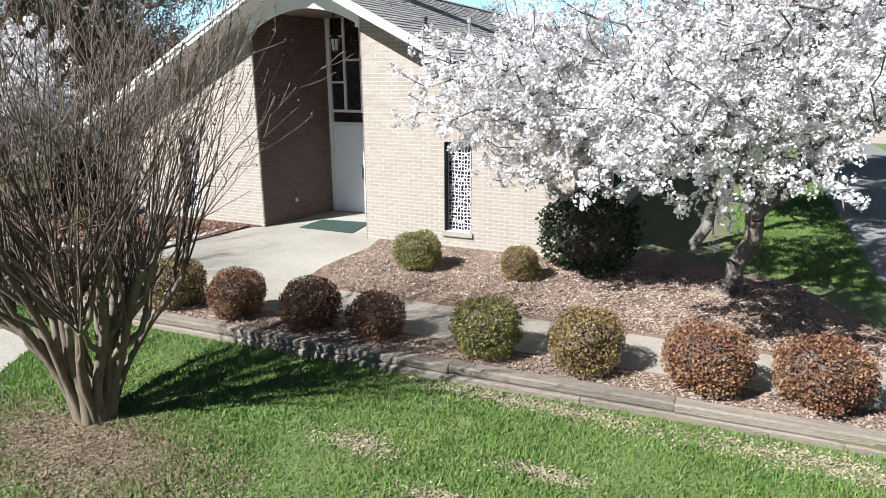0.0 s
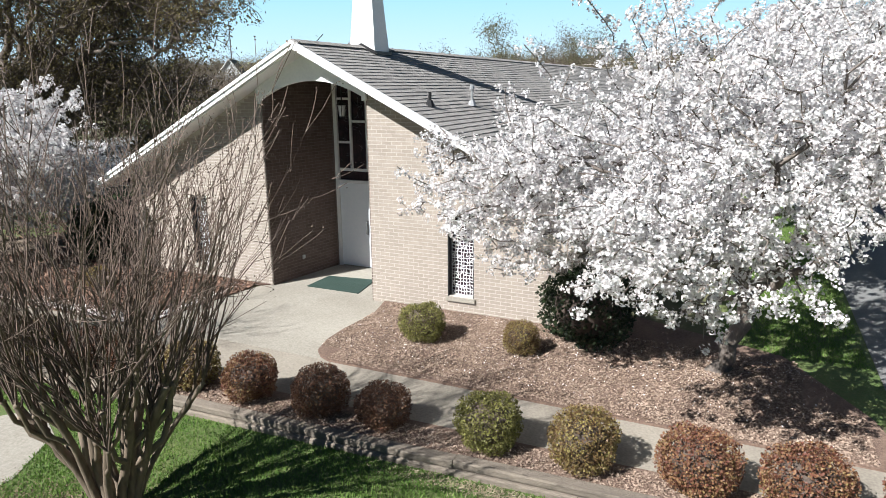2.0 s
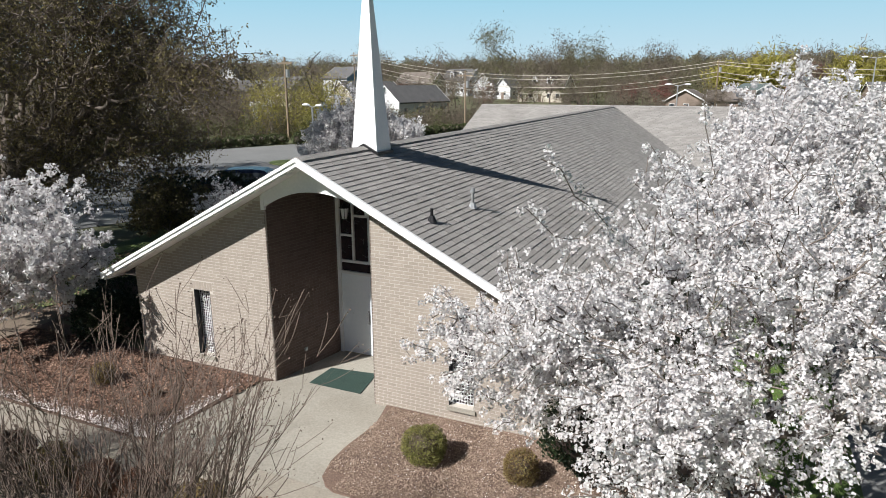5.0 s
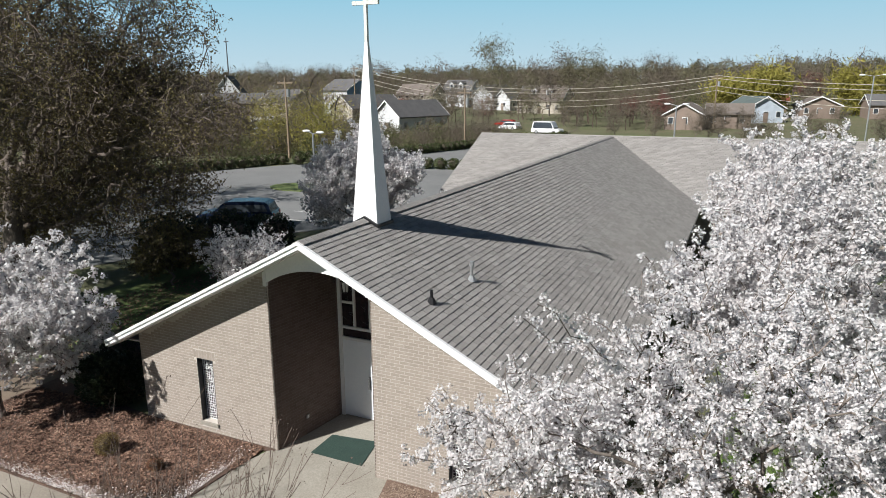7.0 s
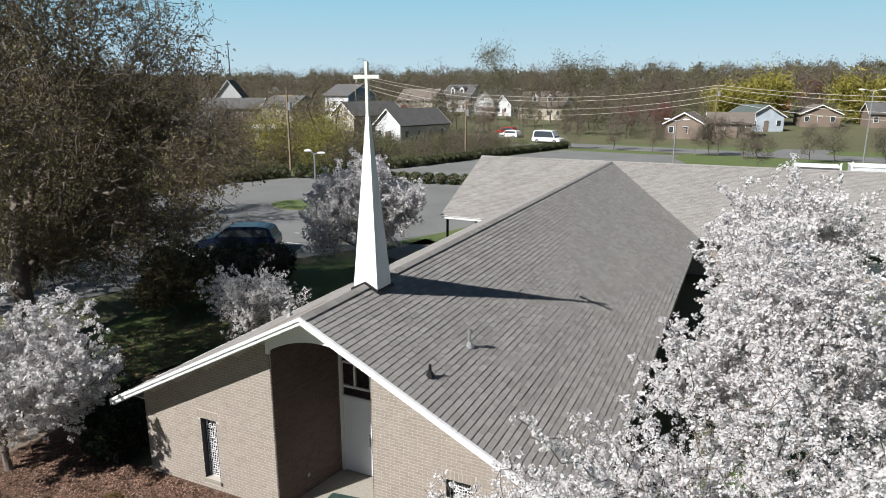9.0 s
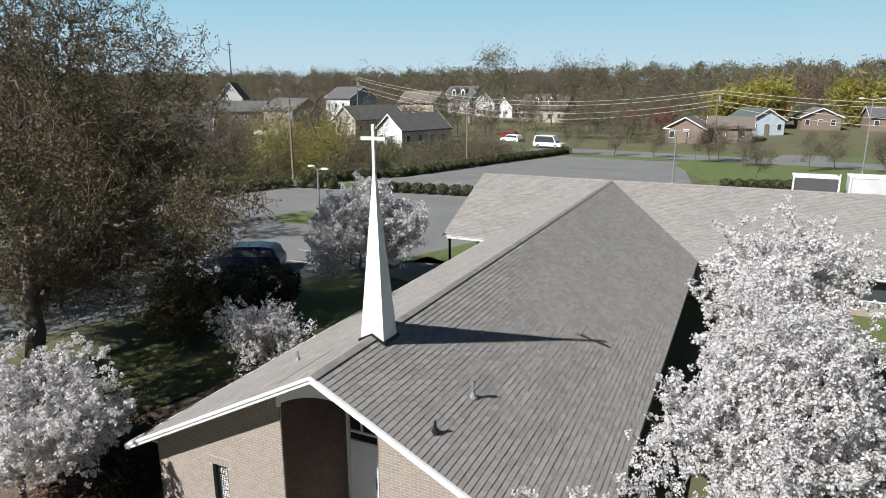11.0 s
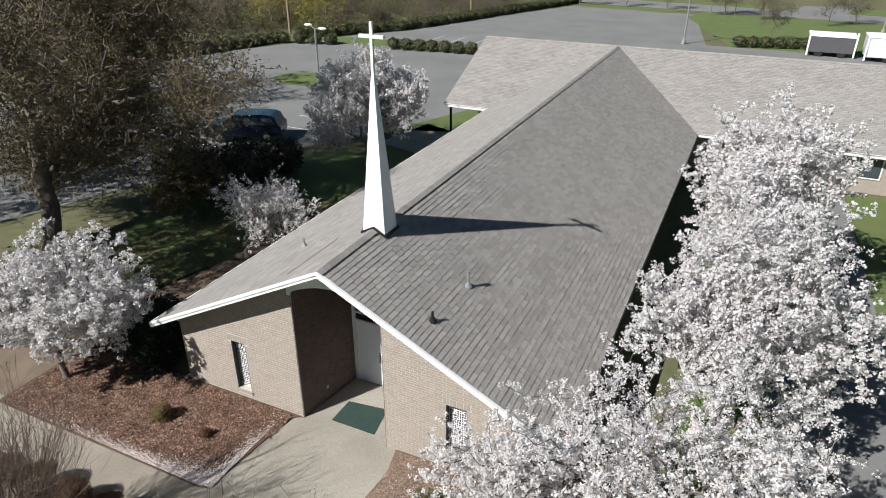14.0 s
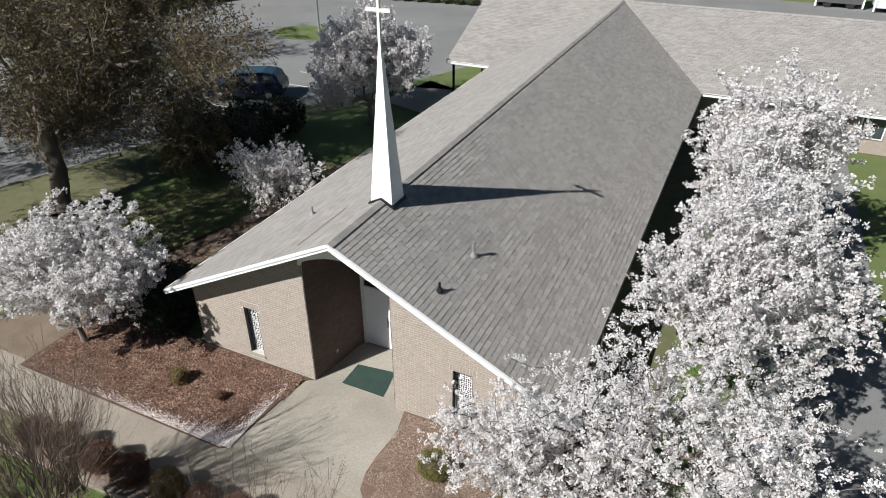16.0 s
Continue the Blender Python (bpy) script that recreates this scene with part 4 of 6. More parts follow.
def crape_myrtle(x, y, z, seed, few, many):
    """A bare many-stemmed tree, cut back year by year to knuckles from which whips rise."""
    rr = np.random.default_rng(seed)
    t = thing("crape_myrtle", (x, y, z), "bare many-stemmed crape myrtle with smooth tan bark", "tree")
    fine, count = Mesh(), 0
    knobs = []
    n = 15
    for i in range(n):
        a = 2 * math.pi * i / n + rr.uniform(-0.2, 0.2)
        reach = rr.uniform(0.45, 1.0) if i % 3 else rr.uniform(0.12, 0.4)
        hgt = rr.uniform(1.2, 1.75)
        r, ph = rr.uniform(0.036, 0.062), rr.uniform(0, 6.28)
        pts, rad = [], []
        for k in range(17):
            f = k / 16
            d = 0.13 + (reach - 0.13) * f ** 1.4
            w = 0.045 * math.sin(ph + f * 5.5) * min(1, f * 3)
            pts.append((x + d * math.cos(a) - w * math.sin(a), y + d * math.sin(a) + w * math.cos(a), z - 0.05 + (hgt + 0.05) * f))
            rad.append(r * (1.35 - 0.35 * min(1, f * 6)) * (1 - 0.35 * f) * (1 + 0.06 * math.sin(ph * 3 + f * 19)))
        stems = Mesh().path(pts, rad, 9)
        stems.ball(pts[-1], rad[-1] * 1.12, 8, 6)
        knobs.append((np.array(pts[-1]), a))
        for k in (8, 11, 13):
            if rr.random() < 0.8:
                b = a + rr.uniform(-1.0, 1.0)
                q = np.array(pts[k])
                e = q + np.array([0.26 * math.cos(b), 0.26 * math.sin(b), rr.uniform(0.3, 0.55)])
                m = (q + e) / 2 + np.array([0.06 * math.cos(b), 0.06 * math.sin(b), -0.03])
                stems.path([q, m, e], [rad[k] * 0.75, rad[k] * 0.62, rad[k] * 0.6], 7)
                stems.ball(e, rad[k] * 0.8, 7, 5)
                knobs.append((e, b))
        part("stem", stems, "crape", t, smooth=True)
    for c, a in knobs:
        for k in range(rr.integers(few, many)):
            b = a + rr.normal() * 1.0
            out = abs(rr.normal()) * 0.40 + 0.12
            d = np.array([out * math.cos(b), out * math.sin(b), 1.0])
            d /= np.linalg.norm(d)
            ln = rr.uniform(1.4, 3.1)
            m = 8
            q0, r = c, rr.uniform(0.009, 0.016)
            whips, sprigs = Mesh(), Mesh()
            count += 1
            for j in range(1, m + 1):
                d = d + rr.normal(size=3) * 0.035
                d /= np.linalg.norm(d)
                q = q0 + d * ln / m
                whips.tubes([q0], [q], r * (1.06 - j / m), r * (1.06 - (j + 1) / m) + 0.0015, 5)
                for _ in range(2 if j > 4 else 1):
                    if j < 3 or rr.random() > 0.8:
                        continue
                    g = d * 0.9 + rr.normal(size=3) * 0.36
                    g /= np.linalg.norm(g)
                    w0, wl = q, rr.uniform(0.2, 0.6)
                    for _ in range(4):
                        g = g + rr.normal(size=3) * 0.06 + (0, 0, 0.05)
                        g /= np.linalg.norm(g)
                        w1 = w0 + g * wl / 4
                        sprigs.tubes([w0], [w1], 0.0042, 0.003, 3)
                        w0 = w1
                    pods = w0 + rr.normal(size=(3, 3)) * 0.03
                    sprigs.quads(pods, 0.02, rr)
                q0 = q
            if count % 5:
                part("whip", whips, "twig", t)
                if sprigs.n:
                    fine.join(sprigs)
    part("twig_spray", fine, "twig", t, "fine brown twigs with dry seed pods", kind="stuff")


crape_myrtle(-5.4, 4.1, -0.13, 41, 4, 8)
crape_myrtle(-11.3, 4.6, -0.13, 42, 5, 9)


# ---- shrubs ----
def shrub_mesh(seed, rx, rz, leaf, count, material, size=0.035):
    rr = np.random.default_rng(seed)
    d = rr.normal(size=(count, 3))
    d /= np.linalg.norm(d, axis=1, keepdims=True)
    tuft = rr.normal(size=(60, 3))
    tuft /= np.linalg.norm(tuft, axis=1, keepdims=True)
    near = np.max(d @ tuft.T, axis=1)
    bump = 0.93 + 0.14 * np.clip((near - 0.9) / 0.1, -1, 1) + 0.05 * np.sin(d[:, 0] * 5 + seed) * np.cos(d[:, 1] * 4 + 2 * seed)
    box = 0.90 / (np.abs(d) ** 2.6).sum(1) ** (1 / 2.6)
    p = d * bump[:, None] * box[:, None] * rr.uniform(0.80, 1.05, (count, 1)) * (rx * 1.1, rx * 1.1, rz * 1.1)
    p[:, 2] += rz
    low = p[:, 2] > 0.03 + 0.05 * np.sin(d[:, 0] * 9)
    m = Mesh().quads(p[low], size, rr, normals=d[low] * 0.5)
    return m


def shrub(seed, rx, rz, material, label, size=0.028, count=7800, name="shrub"):
    t = thing(name, (0, 0, 0), label, "shrub", "clipped shrubs")
    rr = np.random.default_rng(seed + 7)
    st = Mesh()
    for k in range(9):
        a = rr.uniform(0, 6.28)
        st.tubes([(0.05 * math.cos(a), 0.05 * math.sin(a), -0.03)], [(rx * 0.7 * math.cos(a), rx * 0.7 * math.sin(a), rz * rr.uniform(0.7, 1.4))], 0.015, 0.006, 5)
    part("stems", st, "twig", t)
    # Solid dark ball added inside, as shade in the gaps between leaves.
    part("core", Mesh().ball((0, 0, rz), (rx * 0.76, rx * 0.76, rz * 0.78), 12, 8), "oak_twig", t, "solid dark ball behind the leaves, standing in for inner shade")
    part("leaves", shrub_mesh(seed, rx, rz, None, count, material, size), material, t)
    return t


PROTO = {}
for key, seed, material, label in (("red", 1, "red_shrub", "clipped round shrub with red and gold leaves"), ("gold", 2, "gold_shrub", "clipped round shrub with golden brown leaves"),
                                   ("plum", 3, "plum_shrub", "clipped round shrub with dark plum leaves"), ("green", 4, "green_shrub", "clipped round shrub with yellow-green leaves")):
    PROTO[key] = shrub(seed, 0.40, 0.36, material, label)
ROW = [(-14.1, "plum", 0.95), (-13.1, "gold", 1.0), (-12.0, "plum", 0.95), (-11.0, "plum", 1.0), (-9.9, "gold", 0.95), (-8.9, "plum", 0.9), (-7.95, "plum", 0.95),
       (-6.88, "gold", 1.0), (-5.81, "red", 0.98), (-4.67, "plum", 0.95), (-3.73, "plum", 0.82), (-2.31, "green", 0.95), (-1.17, "gold", 0.95), (0.04, "red", 1.0), (1.07, "red", 1.05), (2.15, "red", 1.0)]
SPARE = dict(PROTO)
srng = random.Random(5)


def place_shrub(key, x, y, z, s):
    m = pose(x, y, z, 0, 0, srng.uniform(0, 360)) 
    if SPARE.get(key):
        ob = SPARE.pop(key)
        ob.matrix_basis = m
    else:
        ob = copy_thing(PROTO[key], m)
    ob.scale = (s * srng.uniform(0.95, 1.08), s, s * srng.uniform(0.92, 1.05))
    return ob


for x, key, s in ROW:
    place_shrub(key, x, 6.90 + 0.047 * x, 0.03, s * 0.94)
place_shrub("green", -4.59, 9.55, 0.035, 0.88)
place_shrub("gold", -2.86, 9.68, 0.035, 0.70)
place_shrub("gold", -12.45, 9.4, 0.035, 0.6)
place_shrub("red", -10.95, 9.35, 0.035, 0.36)
big = shrub(9, 0.75, 0.62, "evergreen", "dark green rounded evergreen shrub against the wall", 0.06, 3500, "evergreen_shrub")
big.matrix_basis = pose(-2.0, 10.6, 0.03)
for x, y, s in ((-14.5, 11.3, 1.05), (-15.6, 12.6, 1.0), (-21.7, 23.4, 2.0), (-21.6, 26.5, 1.5), (-24.4, 22.6, 1.9)):
    ob = copy_thing(big, pose(x, y, 0, 0, 0, srng.uniform(0, 360)))
    ob.scale = (s, s, s)

tg = lobes(rng, (-14.2, 10.9, 0.9), (0.7, 0.6, 0.7), 16, 300, 0.16, 0.15, 0.3)
tree("evergreen_shrub", "loose dark evergreen shrub at the corner of the wall", "shrub", (-14.2, 10.9, 0.0), (-14.2, 10.9, 0.3), tg, 51, "evergreen", 6, 0.09, 0.085, tip=0.004, step=0.2, jitter=0.05)

bb = lobes(rng, (-21.4, 19.8, 1.5), (1.9, 1.7, 1.2), 20, 420, 0.3, 0.2, 0.3)
tree("brown_bush", "broad brown bush in the shade of the oak", "shrub", (-21.4, 19.8, 0.0), (-21.4, 19.8, 0.5), bb, 53, "oak", 6, 0.14, 0.10, tip=0.005, step=0.3, jitter=0.1)

# ---- timber edging ----
edging = thing("timber_edging", (-5, 6.3, -0.13), "low weathered timber retaining edge of stacked sleepers", "retaining wall")
tr_rng = random.Random(8)
for lvl in range(2):
    x = -15.2 + 0.9 * lvl
    while x < 3.0:
        ln = 2.35
        m = Mesh()
        y0 = 6.36 + 0.02 * lvl + tr_rng.uniform(-0.012, 0.012)
        z0 = -0.15 + 0.105 * lvl
        m.prism([(y0 + 0.012, z0), (y0 + 0.165, z0), (y0 + 0.175, z0 + 0.02), (y0 + 0.175, z0 + 0.085), (y0 + 0.16, z0 + 0.10), (y0 + 0.015, z0 + 0.10), (y0, z0 + 0.08), (y0, z0 + 0.02)],
                x, min(3.3, x + ln - 0.006), "x")
        for a in m.v:
            a[:, 1] += 0.047 * a[:, 0]
        part("timber", m, "timber", edging)
        x += ln


# ---- distance ----
def box_house(name, x, y, w, d, hgt, roof_h, turn, wallm, roofm, label, ridge="x", sidem=None, dormers=0):
    """A gabled house with framed windows; sidem: other siding on the flank, dormers: how many on the front slope."""
    t = thing(name, (x, y, 0), label, "house", "houses beyond the lot")
    z0 = rise(x, y)
    L = SPOT[t]
    SPOT[t] = Vector((0, 0, 0))
    flank = sidem or wallm
    part("wall", Mesh().box(-w / 2, -d / 2, -1.5, w / 2 - 0.02, d / 2, hgt), wallm, t)
    if sidem:
        part("flank_wall", Mesh().box(w / 2 - 0.018, -d / 2 + 0.02, -1.5, w / 2, d / 2, hgt), sidem, t)
    a, b = (d, w) if ridge == "x" else (w, d)
    across = ridge
    rise_ = roof_h / (a / 2)
    r = Mesh()
    for sg in (-1, 1):
        o = [(0, hgt + roof_h), (sg * (a / 2 + 0.45), hgt - 0.45 * rise_), (sg * (a / 2 + 0.45), hgt - 0.45 * rise_ + 0.22), (0, hgt + roof_h + 0.25)]
        r.prism(o, -b / 2 - 0.4, b / 2 + 0.4, across)
    part("roof", r, roofm, t)
    part("gable", Mesh().prism([(-a / 2, hgt), (a / 2, hgt), (0, hgt + roof_h)], -b / 2, b / 2, across), flank, t)
    for sg in (-1, 1):
        o = [(0, hgt + roof_h + 0.02), (sg * (a / 2 + 0.46), hgt - 0.46 * rise_), (sg * (a / 2 + 0.46), hgt - 0.46 * rise_ + 0.24), (0, hgt + roof_h + 0.27)]
        for e in (-1, 1):
            part("barge_board", Mesh().prism(o, min(e * (b / 2 + 0.41), e * (b / 2 + 0.45)), max(e * (b / 2 + 0.41), e * (b / 2 + 0.45)), across), "white", t)
    for k in range(dormers):
        u = -w / 2 + w * (k + 1) / (dormers + 1)
        dm = part("dormer", Mesh().box(u - 0.8, -d * 0.36, hgt + 0.1, u + 0.8, -0.2, hgt + roof_h * 0.72).prism([(u - 0.8, hgt + roof_h * 0.72), (u + 0.8, hgt + roof_h * 0.72), (u, hgt + roof_h * 0.72 + 0.8)], -d * 0.36, -0.2), "siding", t)
        part("dormer_roof", Mesh().prism([(u - 1.0, hgt + roof_h * 0.70), (u, hgt + roof_h * 0.72 + 0.8), (u, hgt + roof_h * 0.72 + 1.0), (u - 1.0, hgt + roof_h * 0.70 + 0.2)], -d * 0.36 - 0.2, -0.1)
             .prism([(u, hgt + roof_h * 0.72 + 0.8), (u + 1.0, hgt + roof_h * 0.70), (u + 1.0, hgt + roof_h * 0.70 + 0.2), (u, hgt + roof_h * 0.72 + 1.0)], -d * 0.36 - 0.2, -0.1), roofm, dm)
        part("pane", Mesh().box(u - 0.45, -d * 0.36 - 0.05, hgt + 0.6, u + 0.45, -d * 0.36 - 0.01, hgt + roof_h * 0.68), "pane", dm)
    levels = [1.0] if hgt < 4 else [1.0, 3.7]
    for z in levels:
        for u in np.arange(-w / 2 + 1.2, w / 2 - 0.8, 2.6):
            win = part("window", Mesh().box(u - 0.5, -d / 2 - 0.06, z, u + 0.5, -d / 2 - 0.005, z + 1.3), "white", t)
            part("pane", Mesh().box(u - 0.42, -d / 2 - 0.07, z + 0.08, u + 0.42, -d / 2 - 0.061, z + 1.22), "pane", win)
        for v in np.arange(-d / 2 + 1.6, d / 2 - 1, 3.2):
            win = part("window", Mesh().box(w / 2 + 0.005, v - 0.5, z, w / 2 + 0.06, v + 0.5, z + 1.3), "white", t)
            part("pane", Mesh().box(w / 2 + 0.061, v - 0.42, z + 0.08, w / 2 + 0.07, v + 0.42, z + 1.22), "pane", win)
    part("door", Mesh().box(-0.5, -d / 2 - 0.09, 0, 0.5, -d / 2 - 0.071, 2.05), "brown_siding", t)
    SPOT[t] = L
    t.matrix_basis = pose(x, y, z0, 0, 0, turn)
    return t


box_house("house", -58.5, 113.5, 6.6, 13, 3.3, 2.6, -17, "siding", "grey_roof", "white gabled house with a long dark grey roof", "y")
box_house("house", -78.0, 130, 7.0, 15, 3.6, 2.6, -17, "cream_siding", "grey_roof", "cream house with a long dark grey roof", "y")
box_house("house", -104.0, 163, 9.0, 11, 6.4, 2.8, -10, "siding", "grey_roof", "two-storey house with white front and blue flank", "x", "blue_siding")
box_house("house", -91.0, 183, 12, 9, 4.6, 3.0, -5, "cream_siding", "brown_roof", "tan house with a brown roof", "x")
box_house("house", -89.0, 210, 11, 10, 4.4, 4.0, -12, "siding", "grey_roof", "pale house with white dormers and a blue flank", "x", "pale_blue", 2)
box_house("house", -72.0, 196, 8.5, 11, 3.8, 3.4, -22, "siding", "grey_roof", "white gabled house with a dark roof", "y")
box_house("house", -66.5, 192, 6.0, 5, 3.2, 2.6, -22, "siding", "grey_roof", "small white gabled cottage", "y")
box_house("house", -52.0, 182, 13, 9, 3.6, 3.6, -6, "cream_siding", "brown_roof", "tan house with a brown roof and two white dormers", "x", None, 2)
box_house("house", -11.2, 139, 7.0, 9, 2.8, 1.9, -4, "brown_siding", "brown_roof", "tan gabled house by the street", "y")
box_house("house", -3.8, 144, 8.0, 8, 2.7, 1.7, 0, "brown_siding", "brown_roof", "brown brick house by the street", "x")
box_house("house", 0.5, 161, 7.5, 11, 3.0, 2.2, 25, "pale_blue", "slate_roof", "pale house with a slate green roof", "y")
box_house("house", -4.5, 212, 14, 9, 3.6, 2.6, 5, "brown_siding", "slate_roof", "house with a slate green roof", "x")
box_house("house", 4.5, 203, 8, 6, 2.8, 1.6, 5, "brown_siding", "rust_roof", "low shelter with a rust red roof", "x")
box_house("house", 13.5, 176, 8, 8, 2.8, 1.8, 8, "brown_siding", "brown_roof", "low gabled brown house by the side street", "y")
box_house("house", 28, 176, 10, 8, 3.0, 2.0, 5, "brown_siding", "grey_roof", "low brown house by the side street", "x")
box_house("house", -108, 141, 12, 9, 4.2, 2.6, -14, "cream_siding", "grey_roof", "house with a long grey roof", "x")
box_house("house", -91.5, 88.5, 9.5, 8, 3.6, 1.8, 38, "siding", "grey_roof", "white metal barn behind bare trees", "x")
box_house("house", -146, 162, 7, 10, 5.6, 4.4, 30, "siding", "brown_roof", "tall white gabled house among trees", "y")
box_house("house", -128, 143, 16, 9, 3.2, 2.4, 25, "brown_siding", "grey_roof", "long dark-roofed house among trees", "x")
box_house("shed", -81, 98, 3.4, 3, 2.7, 0.4, 35, "pale_blue", "siding", "small pale shed among the shrubs", "x")


def trailer(x, y, w, d, hgt, wallm, label):
    t = thing("trailer", (x, y, 0), label, "trailer")
    part("body", Mesh().box(x - w / 2, y - d / 2, 0.45, x + w / 2, y + d / 2, hgt), wallm, t)
    part("rim", Mesh().box(x - w / 2 - 0.06, y - d / 2 - 0.06, hgt, x + w / 2 + 0.06, y + d / 2 + 0.06, hgt + 0.12), "white", t)
    for s in (-1, 1):
        part("post", Mesh().box(x + s * (w / 2 + 0.02) - 0.08, y - d / 2 - 0.1, 0.1, x + s * (w / 2 + 0.02) + 0.08, y - d / 2 - 0.062, hgt + 0.5), "white", t)
        part("wheel", Mesh().tubes([(x + s * w * 0.25, y - d / 2 + 0.05, 0.38)], [(x + s * w * 0.25, y - d / 2 + 0.3, 0.38)], 0.38, 0.38, 14), "tyre", t)


trailer(6.4, 77, 4.0, 3, 1.9, "flash", "dark trailer with white trim behind the wing")
trailer(13.0, 76, 7.5, 3, 2.2, "siding", "long white trailer behind the wing")
for x, y, w, hh, lab in ((-292, 381, 26, 3.5, "distant pale office block"), (-150, 456, 16, 3.5, "distant pale flat-roofed building"), (-5, 480, 18, 1.5, "distant pale commercial building")):
    b = thing("distant_building", (x, y, 10), lab, "building")
    part("wall", Mesh().box(x - w / 2, y - 8, 2, x + w / 2, y + 8, 12.5 + hh), "pale_blue", b)
    for k in range(2):
        part("window_band", Mesh().box(x - w / 2 + 1, y - 8.1, 12.5 + k * 2, x + w / 2 - 1, y - 8.01, 13.4 + k * 2), "pane", b)


def prototypes(rng, n, height, width, pieces_n, size, least=0.045, low=False):
    """Bare or budding crowns: a few limbs and a haze of small pieces."""
    out = []
    for k in range(n):
        tg = lobes(rng, (0, 0, height * 0.62), (width, width, height * 0.36), 12, 46, width * 0.2, height * 0.2)
        P, par, R = grow(rng, (0, 0, 0), (0, 0, height * 0.3), tg, 1.2, 0.03, wob=0.12)
        m = Mesh()
        limbs(m, P, par, R, 3, least)
        c = P[R < 0.08]
        c = c[rng.integers(len(c), size=pieces_n)] + rng.normal(size=(pieces_n, 3)) * width * 0.17
        if low:
            c = lobes(rng, (0, 0, height * 0.32), (width, width, height * 0.34), 9, pieces_n, width * 0.3, 0.0, 0.2)
        q = Mesh().slivers(c, size, rng)
        out.append((np.concatenate(m.v), m.f, m.n, np.concatenate(q.v), q.f[3][0]))
    return out


def stamp(mt, mc, proto, x, y, z, s, a, sz=1.0):
    c, sn = math.cos(a), math.sin(a)
    rot = np.array([[c, sn, 0], [-sn, c, 0], [0, 0, 1]])
    v, f, n, qv, qf = proto
    k = np.array([s, s, s * sz])
    vv = (v * k) @ rot + (x, y, z)
    base = mt.n
    mt.v.append(vv)
    for key in (3, 4):
        for arr in f[key]:
            mt.f[key].append(arr + base)
    mt.n += n
    mc.add((qv * k) @ rot + (x, y, z), qf)


rng = np.random.default_rng(77)
PB = prototypes(rng, 7, 10, 3.6, 500, 0.29)
PT = prototypes(rng, 5, 10, 4.5, 460, 0.46, 0.09, True)
PD = prototypes(rng, 4, 10, 3.4, 3600, 0.17)
PF = prototypes(rng, 5, 10, 4.2, 230, 0.85, 0.08)
PY = prototypes(rng, 3, 12, 4.2, 3600, 0.15, 0.045, True)
PG = prototypes(np.random.default_rng(77), 3, 12, 3.7, 4200, 0.42, 0.045, True)


def clear(x, y):
    """Keeps the streets, lot and house plots free."""
    if y < 106 and x > -49 + (y - 56) * 0.44 and x < 40:
        return False
    if 103 < y < 124 - 0.15 * x and x > -40 and x < 75:
        return False
    if -3 < x - (y - 108) * 0.22 < 12 and y < 170:
        return False
    if y < 64 and x > -52:
        return False
    if 123 < y < 226 and -0.06 * y < x < 0.055 * y:
        return False
    if 124 < y < 186 and 0.108 * y < x < 0.15 * y:
        return False
    for hx, hy in HOUSES:
        if max(112, hy - 30) < y < hy and abs(x / y - hx / hy) * hy < 5:
            return False
        if abs(x - hx - 0.15 * (hy - y)) < 7 and -15 < y - hy < 7:
            return False
    return True


HOUSES = [(o.location.x, o.location.y) for o in scene.objects if o.parent is None and o.name.split(".")[0] in ("house", "shed", "trailer")]


def woods(name, label, number, x0, x1, y0, y1, protos, leaf, smin, smax, seed):
    rr = np.random.default_rng(seed)
    mt, mc = Mesh(), Mesh()
    made = 0
    while made < number:
        x, y = rr.uniform(x0, x1), rr.uniform(y0, y1)
        made += 1
        if not clear(x, y):
            continue
        stamp(mt, mc, protos[rr.integers(len(protos))], x, y, rise(x, y) - 0.1, rr.uniform(smin, smax), rr.uniform(0, 6.28))
    t = thing(name, (0, 0, 0), label, "woods", kind="stuff")
    part("trunks", mt, "twig", t, kind="stuff")
    part("canopy", mc, leaf, t, kind="stuff")


woods("bare_woods", "bare brown spring woods behind the houses", 420, -250, 130, 124, 290, PB, "bare", 0.6, 1.15, 1)
woods("budding_woods", "bare woods with first olive green buds", 190, -250, 130, 140, 300, PB, "wood_far", 0.6, 1.2, 2)
woods("bare_woods", "bare brown trees between the houses", 90, -130, -22, 116, 190, PB, "bare", 0.45, 0.8, 8)
woods("budding_woods", "pale greening trees among the houses", 60, -130, 60, 125, 215, PB, "thicket_green", 0.5, 0.9, 11)
woods("bare_woods", "bare brown trees beyond the street", 120, -60, 70, 126, 205, PB, "bare", 0.5, 0.95, 12)
woods("far_woods", "distant brownish wooded hills", 650, -560, 330, 250, 520, PF, "wood_far", 0.9, 1.5, 3)
woods("bare_woods", "bare brown woods rising over the roofs", 260, -330, 200, 225, 330, PB, "bare", 1.1, 1.7, 9)
woods("bare_woods", "bare brown trees left of the parking lot", 150, -140, -54, 40, 124, PB, "bare", 0.5, 0.9, 4)
woods("thicket", "brown brushy thicket behind the hedge", 330, -110, -32, 60, 112, PT, "bare", 0.22, 0.5, 6)
woods("thicket", "olive brushy thicket behind the hedge", 260, -110, -32, 60, 112, PT, "thicket_green", 0.2, 0.45, 7)
woods("far_woods", "hazy distant woods on the skyline", 350, -1000, 560, 520, 900, PF, "wood_far", 1.1, 1.9, 5)


